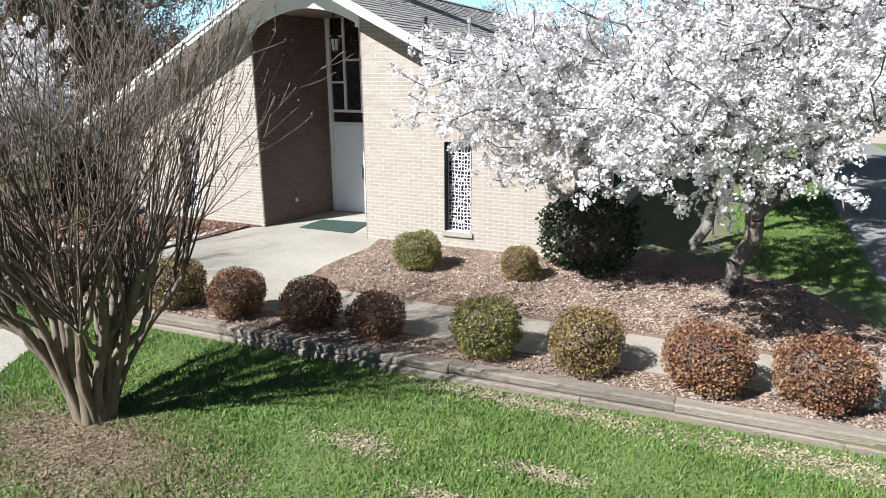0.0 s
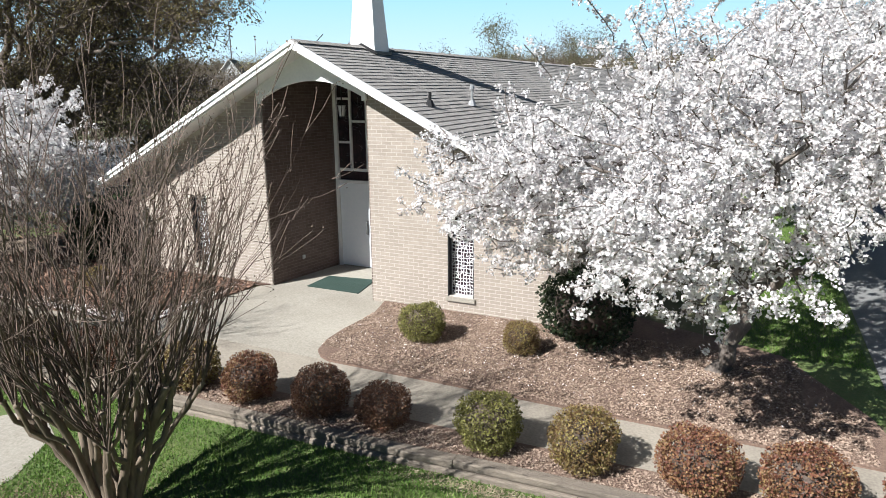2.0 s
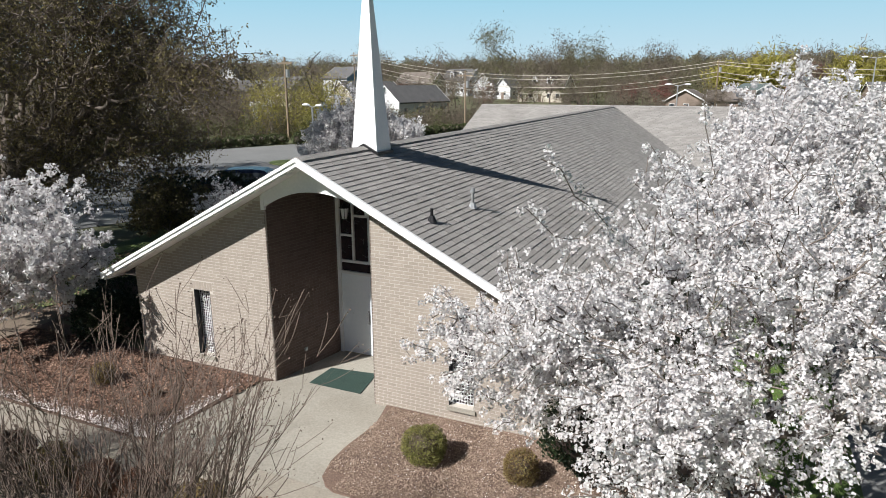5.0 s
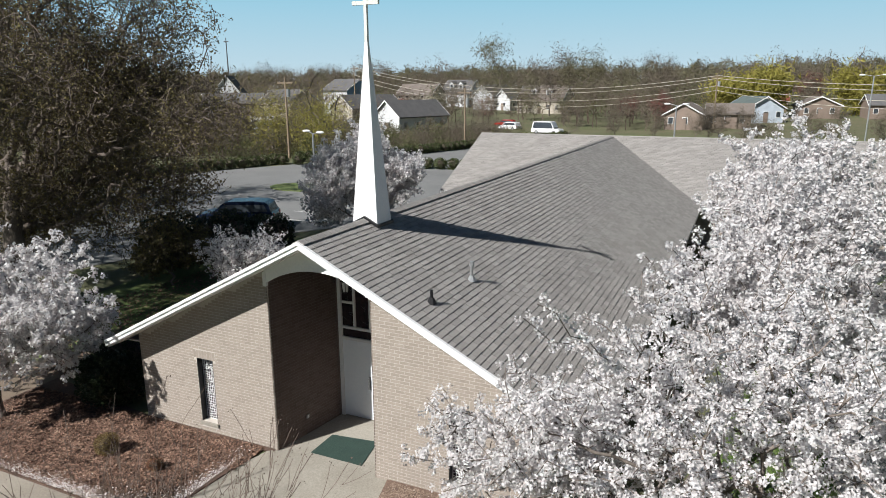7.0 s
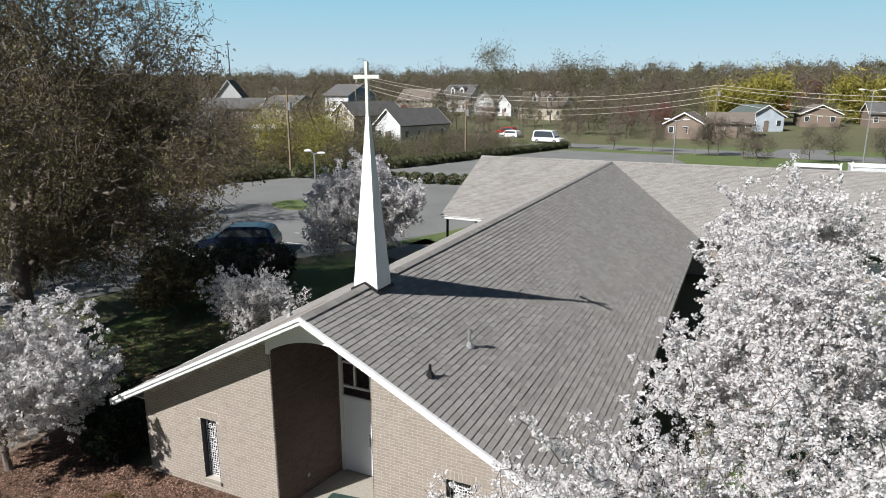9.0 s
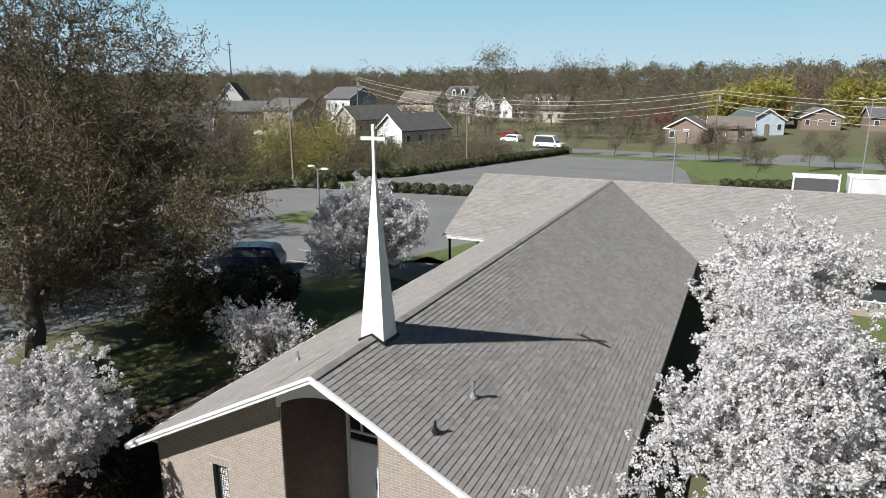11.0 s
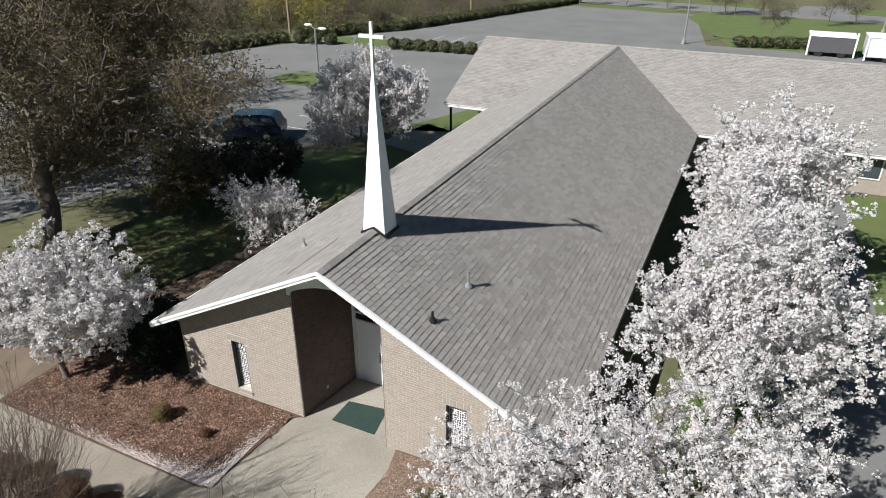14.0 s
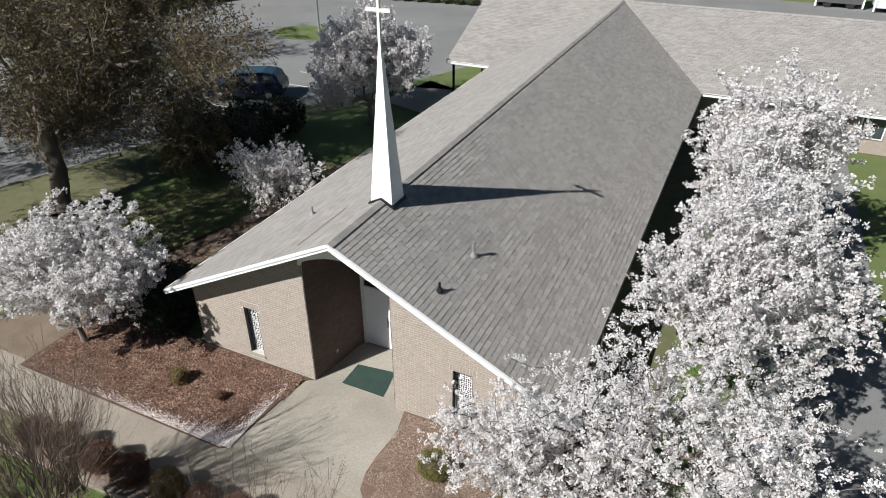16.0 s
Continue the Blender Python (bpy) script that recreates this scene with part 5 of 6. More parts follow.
def single(name, label, x, y, s, leaf, seed, protos=PB, sz=1.0, group=""):
    mt, mc = Mesh(), Mesh()
    stamp(mt, mc, protos[seed % len(protos)], x, y, rise(x, y) - 0.05, s, seed * 1.3, sz)
    t = thing(name, (x, y, 0), label, "tree", group)
    part("trunk", mt, "bark", t)
    part("crown", mc, leaf, t)
    return t


for i, (x, y, s) in enumerate(((-55.2, 68, 0.87), (-47.2, 68.9, 0.95), (-51.5, 71, 0.7), (-6.5, 172, 1.05), (-1.2, 176, 1.2), (4.2, 174, 1.3), (22.5, 186, 1.25), (28.5, 189, 1.2))):
    single("budding_tree", "tree hazed with fresh yellow-green buds", x, y, s * 1.2, "budding", i, PY if y < 100 else PG)
for i, (x, y, s) in enumerate(((-73, 138, 0.6), (-17.5, 143, 0.78), (-24, 146, 0.65), (14, 214, 1.0), (-56, 148, 0.55))):
    single("redbud_tree", "small tree hazed with red buds", x, y, s, "redbud", i, PD)
for i, (x, y, s) in enumerate(((-26.6, 107.4, 0.55), (-19.6, 108.6, 0.5), (-13.6, 108.4, 0.55), (-7, 103.8, 0.5), (-5.3, 104.6, 0.6), (-4, 105.2, 0.6), (-0.5, 101.8, 0.62), (1.1, 83.2, 0.5), (7.3, 99, 0.52), (10.4, 101.2, 0.56), (16, 100, 0.6), (-62, 63, 0.85))):
    single("street_tree", "small bare tree on the grass verge", x, y, s, "bare", i + 3, PD, group="verge trees")
for i, (x, y, s) in enumerate(((-64, 172, 2.05), (-47, 168, 1.9), (-38, 163, 1.75), (-24, 182, 1.5), (-110, 190, 1.5), (10, 240, 1.5))):
    single("tall_tree", "tall bare tree standing above the houses", x, y, s, "wood_far" if i in (0, 2) else "bare", i, PD)

# hedge of small clipped evergreens along the lot
hb = shrub(15, 0.66, 0.56, "hedge_green", "small clipped dark evergreen in the lot hedge", 0.15, 520, "hedge_shrub")
tagged(hb, group="lot hedge")
hb.matrix_basis = pose(-39.2, 72.7, 0)
for k in range(1, 34):
    f = k / 33
    copy_thing(hb, pose(-39.2 + 11.4 * f + srng.uniform(-0.3, 0.3), 72.7 + 37 * f, 0, 0, 0, srng.uniform(0, 360)))
for k in range(10):
    copy_thing(hb, pose(-46.5 + 7.0 * k / 10 + srng.uniform(-0.2, 0.2), 62.5 + k * 1.0, 0, 0, 0, srng.uniform(0, 360)))
for k in range(14):
    copy_thing(hb, pose(-47.5 - 5 * k / 13 + srng.uniform(-0.2, 0.2), 59.0 - k * 1.3, 0, 0, 0, srng.uniform(0, 360)))
for k in range(4):
    copy_thing(hb, pose(-46.6 + k * 1.75, 59.4 + k * 0.4, 0, 0, 0, srng.uniform(0, 360)))
for k in range(7):
    copy_thing(hb, pose(-34.0 + k * 1.38, 61.1 + k * 0.15, 0, 0, 0, srng.uniform(0, 360)))
for k in range(6):
    copy_thing(hb, pose(-1.9 + k * 1.25, 77.9 + k * 0.3, 0, 0, 0, srng.uniform(0, 360)))


# ---- poles, lamps, wires ----
mast = thing("radio_mast", (-235, 260, 3), "thin radio mast on the skyline", "mast")
part("shaft", Mesh().tubes([(-235, 260, 2)], [(-235, 260, 33)], 0.45, 0.2, 6), "flash", mast)
part("antenna", Mesh().box(-236.4, 259.9, 31.0, -233.6, 260.1, 31.5), "flash", mast)


def lamp_post(x, y, hgt, arms, label):
    t = thing("street_lamp", (x, y, 0), label, "street lamp")
    part("pole", Mesh().tubes([(x, y, 0)], [(x, y, hgt)], 0.1, 0.07, 8), "galv", t)
    part("base", Mesh().tubes([(x, y, 0)], [(x, y, 0.5)], 0.22, 0.2, 10), "concrete", t)
    for a in arms:
        dx, dy = math.cos(a), math.sin(a)
        arm = part("arm", Mesh().tubes([(x, y, hgt - 0.05)], [(x + dx * 0.9, y + dy * 0.9, hgt + 0.12)], 0.035, 0.03, 6), "galv", t)
        part("lamp_head", Mesh().ball((x + dx * 1.2, y + dy * 1.2, hgt + 0.12), (0.36, 0.2, 0.1), 10, 6), "white", arm)


lamp_post(-29.9, 42.0, 4.8, (2.6, -0.5), "grey parking lot lamp with two heads")
lamp_post(-7.4, 77.2, 6.2, (2.6, -0.5), "grey parking lot lamp with two heads")
lamp_post(12.9, 95.2, 9.3, (2.9, -0.2), "tall lot lamp with twin floodlights")


def utility_pole(x, y, hgt):
    t = thing("utility_pole", (x, y, 0), "wooden utility pole with a crossarm", "utility pole")
    part("pole", Mesh().tubes([(x, y, 0)], [(x, y, hgt)], 0.16, 0.11, 8), "pole", t)
    part("crossarm", Mesh().box(x - 1.1, y - 0.06, hgt - 0.75, x + 1.1, y + 0.06, hgt - 0.6), "pole", t)
    part("transformer", Mesh().tubes([(x + 0.35, y, hgt - 2.3)], [(x + 0.35, y, hgt - 1.4)], 0.24, 0.24, 10), "galv", t)


POLES = [(-50, 65, 9.5), (-36.7, 87.8, 8.2), (-6.1, 133.3, 10.6), (44, 116, 9.2), (-85, 136, 13.5)]
for p in POLES:
    utility_pole(*p)


def wire(a, b, sag, r=0.045):
    t = thing("power_line", ((a[0] + b[0]) / 2, (a[1] + b[1]) / 2, a[2]), "sagging overhead power line", "cable", "power lines")
    f = np.linspace(0, 1, 25)[:, None]
    p = np.array(a) * (1 - f) + np.array(b) * f
    p[:, 2] -= (sag * 4 * f * (1 - f))[:, 0]
    part("strand", Mesh().path(p, [r] * len(p), 4), "wire", t)


for dz, sg in ((0.0, 1.2), (-0.5, 1.5), (-1.8, 1.8), (-2.6, 2.2)):
    wire((-6.1, 133.3, 10.2 + dz), (-85, 136, 13.2 + dz), sg + 2.4)
    wire((-6.1, 133.3, 10.2 + dz), (44, 116, 8.8 + dz), sg)
    wire((44, 116, 8.8 + dz), (95, 98, 8.8 + dz), sg)


# ---- vehicles ----
def car(x, y, turn, paint, label, van=False):
    t = thing("van" if van else "car", (x, y, 0.03), label, "van" if van else "car")
    SPOT[t] = Vector((0, 0, 0))
    L, W = (5.6, 2.0) if van else (4.6, 1.8)
    hh = 2.3 if van else 1.65
    low = [(-L / 2 + 0.08, 0.32), (L / 2 - 0.1, 0.32), (L / 2, 0.5), (L / 2 - 0.02, 0.78), (L / 2 - 0.25, 0.93), (L / 2 - 1.1, 1.02), (-L / 2 + 0.1, 1.02), (-L / 2, 0.85), (-L / 2, 0.5)]
    cabin = [(-L / 2 + 0.12, 1.0), (L / 2 - 1.0, 1.0), (L / 2 - 1.62, hh - 0.14), (L / 2 - 1.95, hh - 0.02), (-L / 2 + 1.2, hh), (-L / 2 + 0.55, hh - 0.06), (-L / 2 + 0.3, hh - 0.2)]
    body = Mesh().prism(low, -W / 2, W / 2)
    k = len(cabin)
    c = [(u, e * (W / 2 - 0.02 - 0.16 * (w - 1.0) / (hh - 1.0)), w) for e in (-1, 1) for u, w in cabin]
    mid = [(-L / 2 + 1.5, e * (W / 2 - 0.1), 1.0 + (hh - 1.0) * 0.55) for e in (-1, 1)]
    body.add(c, [(i, (i + 1) % k, (i + 1) % k + k, i + k) for i in range(k)])
    body.add(c[:k] + mid[:1], [((i + 1) % k, i, k) for i in range(k)])
    body.add(c[k:] + mid[1:], [(i, (i + 1) % k, k) for i in range(k)])
    part("body", body, paint, t, "glossy painted body")
    glass = [(L / 2 - 1.25, 1.06), (L / 2 - 1.75, hh - 0.2), (-L / 2 + 0.55, hh - 0.2), (-L / 2 + 0.35, 1.06)]
    for s in (-1, 1):
        win = Mesh().prism(glass, s * (W / 2 - 0.02), s * (W / 2 + 0.004))
        for a in win.v:
            a[:, 1] -= s * 0.16 * (a[:, 2] - 1.0) / (hh - 1.0)
        part("side_window", win, "pane", t)
    part("windscreen", Mesh().add([(L / 2 - 1.06, -W / 2 + 0.1, 1.0), (L / 2 - 1.06, W / 2 - 0.1, 1.0), (L / 2 - 1.74, W / 2 - 0.12, hh - 0.1), (L / 2 - 1.74, -W / 2 + 0.12, hh - 0.1),
         (L / 2 - 1.0, -W / 2 + 0.1, 1.02), (L / 2 - 1.0, W / 2 - 0.1, 1.02), (L / 2 - 1.7, W / 2 - 0.12, hh - 0.08), (L / 2 - 1.7, -W / 2 + 0.12, hh - 0.08)],
         [(4, 5, 6, 7), (0, 3, 2, 1), (0, 1, 5, 4), (2, 3, 7, 6)]), "pane", t)
    for sx in (-1, 1):
        for sy in (-1, 1):
            wx, wy = sx * L * 0.31, sy * (W / 2 - 0.06)
            wh = part("wheel", Mesh().tubes([(wx, wy - 0.11, 0.33)], [(wx, wy + 0.11, 0.33)], 0.33, 0.33, 16), "tyre", t)
            part("rim", Mesh().tubes([(wx, wy + sy * 0.111, 0.33)], [(wx, wy + sy * 0.12, 0.33)], 0.2, 0.18, 12), "galv", wh)
    for sy in (-1, 1):
        part("headlight", Mesh().box(L / 2 - 0.02, sy * 0.65 - 0.16, 0.62, L / 2 + 0.012, sy * 0.65 + 0.16, 0.76), "white", t)
        part("tail_light", Mesh().box(-L / 2 - 0.012, sy * 0.7 - 0.12, 0.75, -L / 2 + 0.02, sy * 0.7 + 0.12, 0.95), "car_red", t)
    SPOT[t] = Vector((x, y, 0))
    t.matrix_basis = pose(x, y, 0.03, 0, 0, turn)


car(-27.2, 30.4, 205, "car_blue", "dark blue sport utility vehicle parked in the lot")
car(-33.4, 118.6, -10, "car_white", "white box van parked at the street", True)
car(-47.8, 137, 170, "car_red", "red car parked by a house")
car(-43.6, 127.4, 160, "car_white", "white car parked by a house")


# ---- grass, chips and petals ----
def blades(name, label, boxes, number, seed, avoid=(), low=-0.125):
    rr = np.random.default_rng(seed)
    x0, y0, x1, y1 = boxes
    p = np.stack([rr.uniform(x0, x1, number), rr.uniform(y0, y1, number)], 1)
    nz = np.array([noise.noise((a * 1.1, b * 1.1, seed)) + 0.5 * noise.noise((a * 3.1, b * 3.1, seed)) for a, b in p])
    keep = (low > 0) | (p[:, 1] < 6.34 + 0.047 * p[:, 0])
    keep &= (p[:, 0] < -10.3) | (p[:, 0] > -7.2 - 0.5 * np.clip(p[:, 1] - 4.1, 0, 9)) | (p[:, 1] > 5.3) | (low > 0)
    for ax, ay, rx, ry in avoid:
        edge = 1 + 0.45 * nz
        keep &= ((p[:, 0] - ax) / rx) ** 2 + ((p[:, 1] - ay) / ry) ** 2 > 0.45 * edge * rr.uniform(0.2, 1.5, number)
    p = p[keep]
    k = len(p)
    a = rr.uniform(0, 6.28, k)
    h = rr.uniform(0.025, 0.06, k) * (1 + 0.5 * nz[keep])
    w = 0.008
    lean = rr.normal(size=(k, 2)) * 0.022
    z = np.full(k, low)
    d = np.stack([np.cos(a) * w, np.sin(a) * w], 1)
    v = np.stack([np.column_stack([p - d, z]), np.column_stack([p + d, z]), np.column_stack([p + lean, z + h])], 1)
    t = tagged(new(name, Mesh().add(v.reshape(-1, 3), np.arange(3 * k).reshape(-1, 3)).data(name, "blade")), label, "grass", kind="stuff")
    return t


BARE = [(-5.1, 3.65, 1.5, 0.6), (-2.75, 4.75, 0.55, 0.22), (-1.07, 4.97, 0.45, 0.14), (-1.7, 4.3, 0.4, 0.16), (1.2, 6.1, 1.9, 0.34), (-1.6, 6.1, 1.8, 0.2)]
blades("grass", "short green lawn grass with thin and dry patches", (-9.5, 0.8, 3.6, 6.5), 170000, 3, BARE)
blades("grass", "short shaded lawn grass behind the timbers", (-16.5, 2.5, -9.5, 6.22), 40000, 4)
blades("grass", "shaded grass beside the church", (0.1, 11.2, 2.2, 24), 32000, 5, (), 0.01)


def patch(name, label, x, y, rx, ry, number, seed, material, size):
    """Dry stuff that thins out towards the edge of a patch."""
    rr = np.random.default_rng(seed)
    p = rr.normal(size=(number, 2)) * (rx * 0.5, ry * 0.5) + (x, y)
    p = p[p[:, 1] < 6.33 + 0.047 * p[:, 0]]
    m = Mesh().quads(np.column_stack([p, rr.uniform(-0.119, -0.105, len(p))]), size, rr, flat=2.5, aspect=2.2)
    return tagged(new(name, m.data(name, material)), label, "dry grass", kind="stuff")


def scatter(name, label, polys, number, size, material, seed, z, category, slant=0.0, flat=3.0):
    rr = np.random.default_rng(seed)
    pts = []
    for x0, y0, x1, y1 in polys:
        k = int(number * (x1 - x0) * (y1 - y0) / sum((c - a) * (d - b) for a, b, c, d in polys))
        pts.append(np.column_stack([rr.uniform(x0, x1, k), rr.uniform(y0, y1, k), np.full(k, z) + rr.uniform(0, 0.012, k)]))
    p = np.concatenate(pts)
    p[:, 1] += slant * p[:, 0]
    m = Mesh().quads(p, size, rr, flat=flat, aspect=1.7)
    return tagged(new(name, m.data(name, material)), label, category, kind="stuff")


M["chip"] = leafy("wood_chip", [(0.04, 0.022, 0.016), (0.125, 0.074, 0.053), (0.26, 0.16, 0.115), (0.48, 0.36, 0.28)], 0.9, 0.0)
M["chip_grey"] = leafy("weathered_chip", [(0.10, 0.066, 0.05), (0.23, 0.165, 0.127), (0.35, 0.265, 0.205), (0.48, 0.40, 0.325)], 0.9, 0.0)
M["litter"] = leafy("dry_litter", [(0.085, 0.06, 0.042), (0.16, 0.12, 0.08), (0.25, 0.195, 0.13), (0.34, 0.29, 0.19)], 0.9, 0.0)
M["petal"] = leafy("fallen_petal", [(0.62, 0.55, 0.52), (0.78, 0.73, 0.71), (0.82, 0.78, 0.77)], 0.8, 0.1)
scatter("wood_chips", "loose brown and tan wood chips", [(-5.6, 8.14, 1.9, 8.6), (-6.03, 8.6, 1.9, 9.4), (-6.05, 9.4, 1.2, 11.0)], 36000, 0.026, "chip_grey", 1, 0.042, "wood chips")
scatter("wood_chips", "loose reddish wood chips", [(-17.1, 8.0, -9.75, 10.0), (-17.1, 10.0, -9.35, 11.0)], 24000, 0.046, "chip", 2, 0.042, "wood chips")
scatter("wood_chips", "loose grey-brown wood chips", [(-14.4, 6.56, 2.9, 7.0)], 14000, 0.024, "chip_grey", 3, 0.037, "wood chips", 0.047)
for i_, (x, y, rx, ry) in enumerate(BARE):
    patch("dry_grass", "patch of dry straw and chips in the lawn", x, y, rx, ry, 36000 if i_ == 0 else 2600 if i_ > 3 else 800, 60 + i_, "straw" if i_ else "litter", 0.018)
pr = np.random.default_rng(15)
edge = np.concatenate([np.column_stack([-9.8 - np.abs(pr.normal(size=3400)) * 2.4, 8.0 + np.abs(pr.normal(size=3400)) * 0.16]),
                       np.column_stack([-9.55 - np.abs(pr.normal(size=2000)) * 0.16, 8.05 + np.abs(pr.normal(size=2000)) * 1.1]),
                       np.column_stack([-9.7 - np.abs(pr.normal(size=2200)) * 0.6, 8.05 + np.abs(pr.normal(size=2200)) * 0.28])])
edge = edge[(edge[:, 0] > -17) & (edge[:, 1] < 10.8)]
tagged(new("petals", Mesh().quads(np.column_stack([edge, np.full(len(edge), 0.058)]), 0.024, pr, flat=3.0).data("petals", "petal")), "drift of fallen white petals along the bed edge", "petals", kind="stuff")
scatter("petals", "fallen white petals on the chips", [(-6.0, 8.4, 1.5, 11.0)], 900, 0.016, "petal", 6, 0.055, "petals")
scatter("leaf_litter", "brown leaf litter on the shaded lawn", [(-22, 11.7, -13.6, 24)], 9000, 0.06, "chip", 7, 0.02, "leaf litter")


# ---- shingles ----
EXP, TAB = 0.14, 0.31


def tabs(frame_of, courses, u_range, keep, rr):
    """Corners of shingle tabs. frame_of(s, u, t): the place s down the slope, u along it, t proud."""
    out = []
    for c in range(courses):
        s0, s1 = c * EXP, (c + 1) * EXP + 0.012
        u = u_range[0] - (c % 3) * TAB / 3 - rr.uniform(0, 0.05)
        while u < u_range[1]:
            a, b = max(u, u_range[0]), min(u + TAB - 0.012, u_range[1])
            if b - a > 0.04 and keep((s0 + s1) / 2, (a + b) / 2):
                t = rr.uniform(0.009, 0.021)
                out.append([frame_of(s0, a, 0.001), frame_of(s0, b, 0.001), frame_of(s1, b, t), frame_of(s1, a, t),
                            frame_of(s1, b, -0.004), frame_of(s1, a, -0.004), frame_of(s0, a, -0.004), frame_of(s0, b, -0.004)])
            u += TAB
    return out


FACES = np.array([(0, 3, 2, 1), (3, 5, 4, 2), (0, 6, 5, 3), (1, 2, 4, 7)])
LEN = math.hypot(1, SL)
CO = int(HW * LEN / EXP) + 1
WLEN = math.hypot(1, WSL)
WCO = int(WHD * WLEN / EXP) + 1


def main_frame(s):
    def place(d, u, t):
        x = d / LEN
        return (AX + s * x + s * t * SL / LEN, u, RZ - 0.028 - SL * x + t / LEN)
    return place


def wing_frame(s):
    def place(d, u, t):
        y = d / WLEN
        return (u, WY + s * y + s * t * WSL / WLEN, RZ - 0.028 - WSL * y + t / WLEN)
    return place


rr = np.random.default_rng(9)
NEARY = 10.535 + 5 * TAB
for s in (-1, 1):
    start = NEARY if s > 0 else 10.54
    got = tabs(main_frame(s), CO, (start, WY), lambda d, u: SL * d / LEN < WSL * (WY - u) + 0.06, rr)
    m = Mesh()
    v = np.array(got)
    m.add(v.reshape(-1, 3), (FACES[None] + (np.arange(len(v)) * 8)[:, None, None]).reshape(-1, 4))
    part("shingle_field", m, "shingle", roof, "overlapping grey asphalt shingles", kind="stuff")
for s in (-1, 1):
    got = tabs(wing_frame(s), WCO, (WEND0, WEND1), lambda d, u: s > 0 or SL * abs(u - AX) > WSL * d / WLEN - 0.06, rr)
    m = Mesh()
    v = np.array(got)
    m.add(v.reshape(-1, 3), (FACES[None] + (np.arange(len(v)) * 8)[:, None, None]).reshape(-1, 4))
    part("shingle_field", m, "shingle", wing_roof, "overlapping grey asphalt shingles", kind="stuff")
# the shingles at the front of the sunlit slope, one by one
base = main_frame(1)
o0 = np.array(base(0, 0, 0))


def shingle(w):
    w -= 0.012
    one = Mesh().add([np.array(base(d, u, t)) - o0 for d, u, t in ((0, 0, 0.001), (0, w, 0.001), (EXP + 0.012, w, 0.015), (EXP + 0.012, 0, 0.015),
                     (EXP + 0.012, w, -0.004), (EXP + 0.012, 0, -0.004), (0, 0, -0.004), (0, w, -0.004))], FACES)
    return one.data("shingle", "shingle_piece")


places = {3: [], 2: [], 1: []}
for c in range(CO):
    # each course starts at the rake with a whole, two-third or one-third shingle
    u, w = 10.535, 3 - c % 3
    while u < NEARY - 0.06:
        places[w].append(Matrix.Translation(base(c * EXP, u, rr.uniform(0, 0.004))))
        u += w * TAB / 3
        w = 3 if u + TAB < NEARY + 0.06 else max(1, round((NEARY - u) / (TAB / 3)))
for w, at in places.items():
    pieces("shingle", at, shingle(w * TAB / 3), roof)
# ridge caps
cap = Mesh()
for s in (-1, 1):
    cap.add([(0, 0, 0.012), (0, 0.3, 0.004), (s * 0.14, 0.3, 0.004 - 0.14 * SL), (s * 0.14, 0, 0.012 - 0.14 * SL), (0, 0, -0.006), (s * 0.14, 0, -0.006 - 0.14 * SL)],
            [(0, 1, 2, 3), (0, 3, 5, 4)])
cap_mesh = cap.data("ridge_cap", "shingle_piece")
pieces("ridge_cap", [Matrix.Translation((AX, y, RZ + 0.002)) for y in np.arange(10.52, WY, 0.2)], cap_mesh, roof)
pieces("ridge_cap", [Matrix.Translation((x, WY, RZ + 0.004)) @ pose(0, 0, 0, 0, 0, -90) for x in np.arange(WEND0, WEND1 - 0.2, 0.2)], cap_mesh, wing_roof)

# ---- bricks ----
CRS, BL = 0.0705, 0.213


def courses(u0, u1, hmax, skip, rr, zmin=0.0):
    """Running-bond places (u0, u1, z0, z1) on a wall, under hmax(u), outside the openings in skip."""
    out = []
    for r in range(int(5 / CRS)):
        z0 = r * CRS + 0.004
        z1 = z0 + CRS - 0.010
        u = u0 - (r % 2) * BL / 2
        while u < u1:
            a, b = max(u, u0), min(u + BL - 0.010, u1)
            for s0, s1, w0, w1 in skip:
                if z1 > w0 and z0 < w1:
                    if a < s0 < b:
                        b = s0
                    if a < s1 < b:
                        a = s1
                    if a >= s0 and b <= s1:
                        b = a
            if b - a > 0.02 and z1 < min(hmax(a), hmax(b)) and z1 > zmin:
                out.append((a, b, z0, z1))
            u += BL
    return out


BF = np.array([(0, 1, 3, 2), (0, 2, 6, 4), (1, 5, 7, 3), (2, 3, 7, 6), (0, 4, 5, 1)])


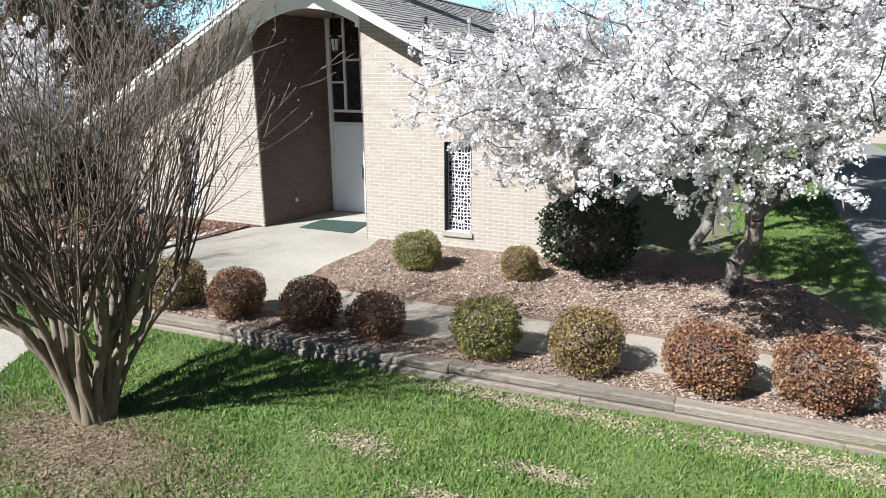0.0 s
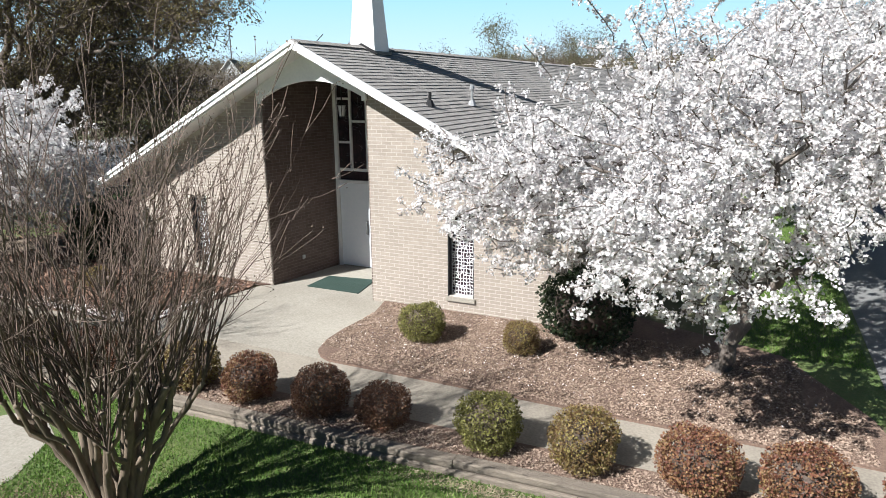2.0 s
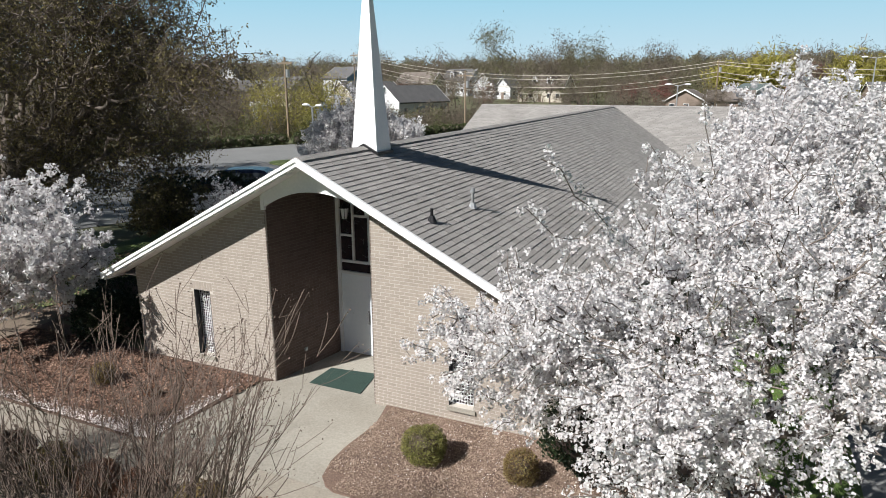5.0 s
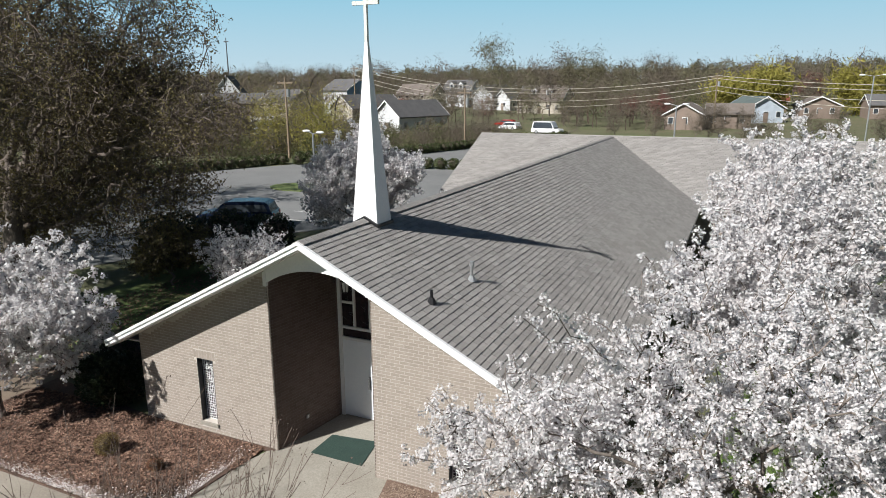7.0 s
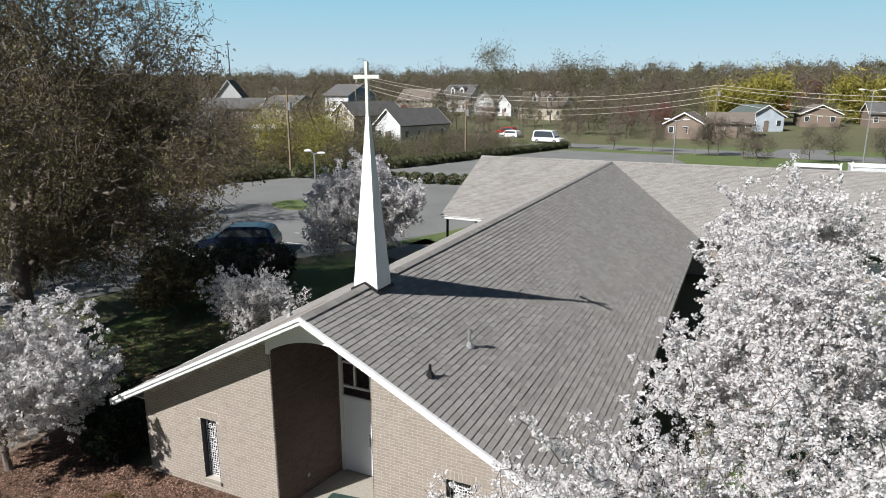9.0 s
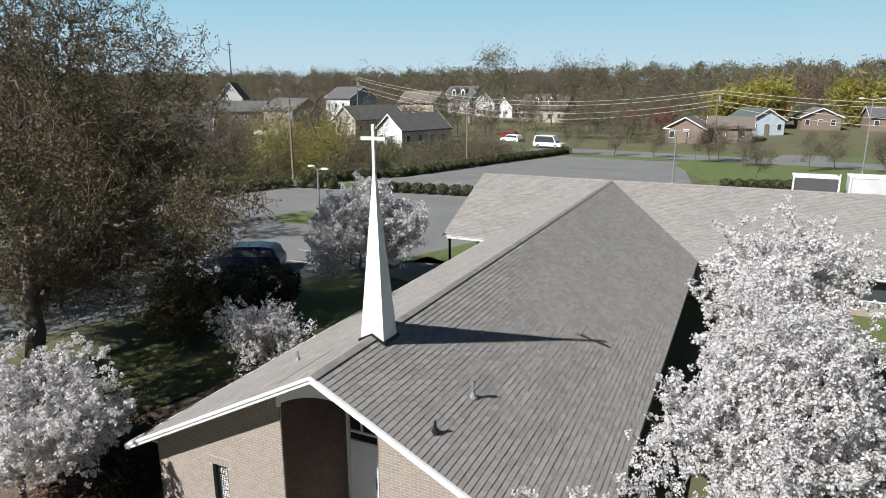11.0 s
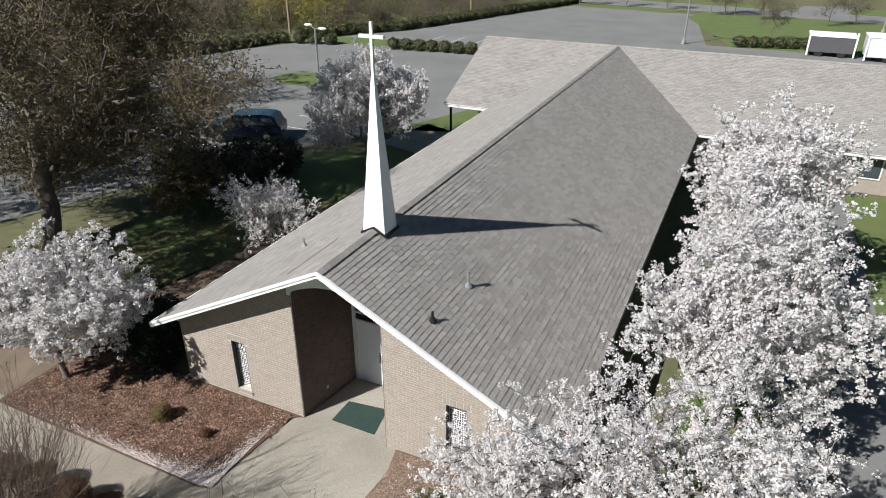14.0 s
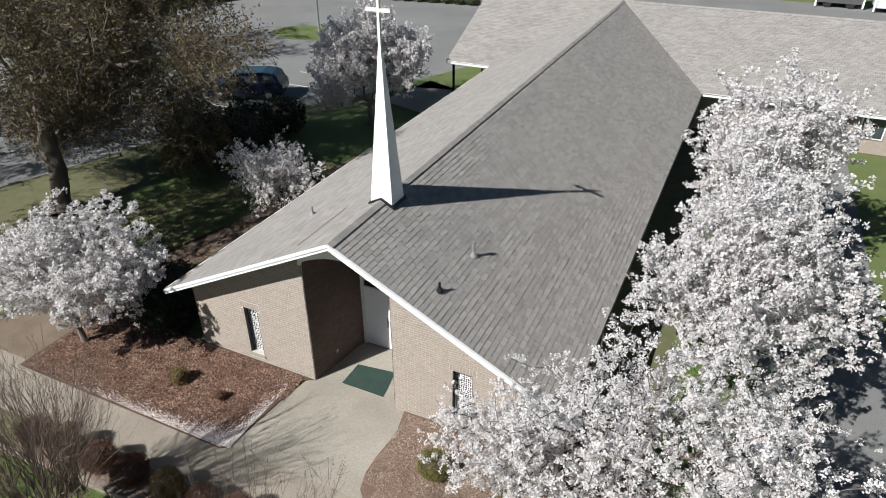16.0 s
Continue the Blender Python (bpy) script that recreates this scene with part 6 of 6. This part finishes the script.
def brick_field(boxes, place, parent, material="brick", label="tan bricks in running bond"):
    v = np.array([[place(u, z, d) for d in (pr, -0.012) for z in (z0, z1) for u in (u0, u1)] for u0, u1, z0, z1, pr in boxes])
    m = Mesh().add(v.reshape(-1, 3), (BF[None] + (np.arange(len(v)) * 8)[:, None, None]).reshape(-1, 4))
    part("brickwork", m, material, parent, label, kind="stuff")


def soldier(g0, g1, z):
    n = 8
    w = (g1 - g0 + 0.16) / n
    return [(g0 - 0.08 + i * w, g0 - 0.08 + (i + 1) * w - 0.010, z + 0.005, z + 0.20) for i in range(n)]


front = lambda u, z, d: (u, FY + 0.009 - d, z)
for i, (x0, x1, g) in enumerate(((XL, JL, GL), (JR, XR, GR))):
    skip = [(g[0], g[1], g[2] - 0.09, g[3]), (g[0] - 0.085, g[1] + 0.085, g[3], g[3] + 0.205)]
    lay = courses(x0, x1, lambda u: sof(u) - 0.005, skip, rr) + soldier(g[0], g[1], g[3])
    single_ = [q for q in lay if i == 1 and abs(q[1] - q[0] - BL + 0.010) < 0.002 and 0.0 < q[2] < 1.18]
    brick_field([(*q, 0.0025 + rr.uniform(-0.001, 0.001)) for q in lay if q not in single_], front, walls[i])
    if single_:
        bm_ = Mesh()
        bm_.add([(u, -d, z) for d in (0.0025, -0.012) for z in (0, CRS - 0.010) for u in (0, BL - 0.010)], BF)
        bmesh_ = bm_.data("brick", "brick_piece")
        pieces("brick", [Matrix.Translation((q[0], FY + 0.009 + rr.uniform(-0.001, 0.001), q[2])) for q in single_], bmesh_, walls[i])
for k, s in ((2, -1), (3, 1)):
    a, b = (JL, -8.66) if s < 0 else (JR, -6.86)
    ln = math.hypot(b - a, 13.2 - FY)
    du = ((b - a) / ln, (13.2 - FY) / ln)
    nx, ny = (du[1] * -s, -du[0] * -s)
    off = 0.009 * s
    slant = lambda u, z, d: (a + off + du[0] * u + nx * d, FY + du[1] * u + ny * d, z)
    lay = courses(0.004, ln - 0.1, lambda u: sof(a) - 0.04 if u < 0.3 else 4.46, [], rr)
    brick_field([(*q, 0.0025 + rr.uniform(-0.001, 0.001)) for q in lay], slant, walls[k], "brown_brick", "bricks in running bond, darker and browner than the front")
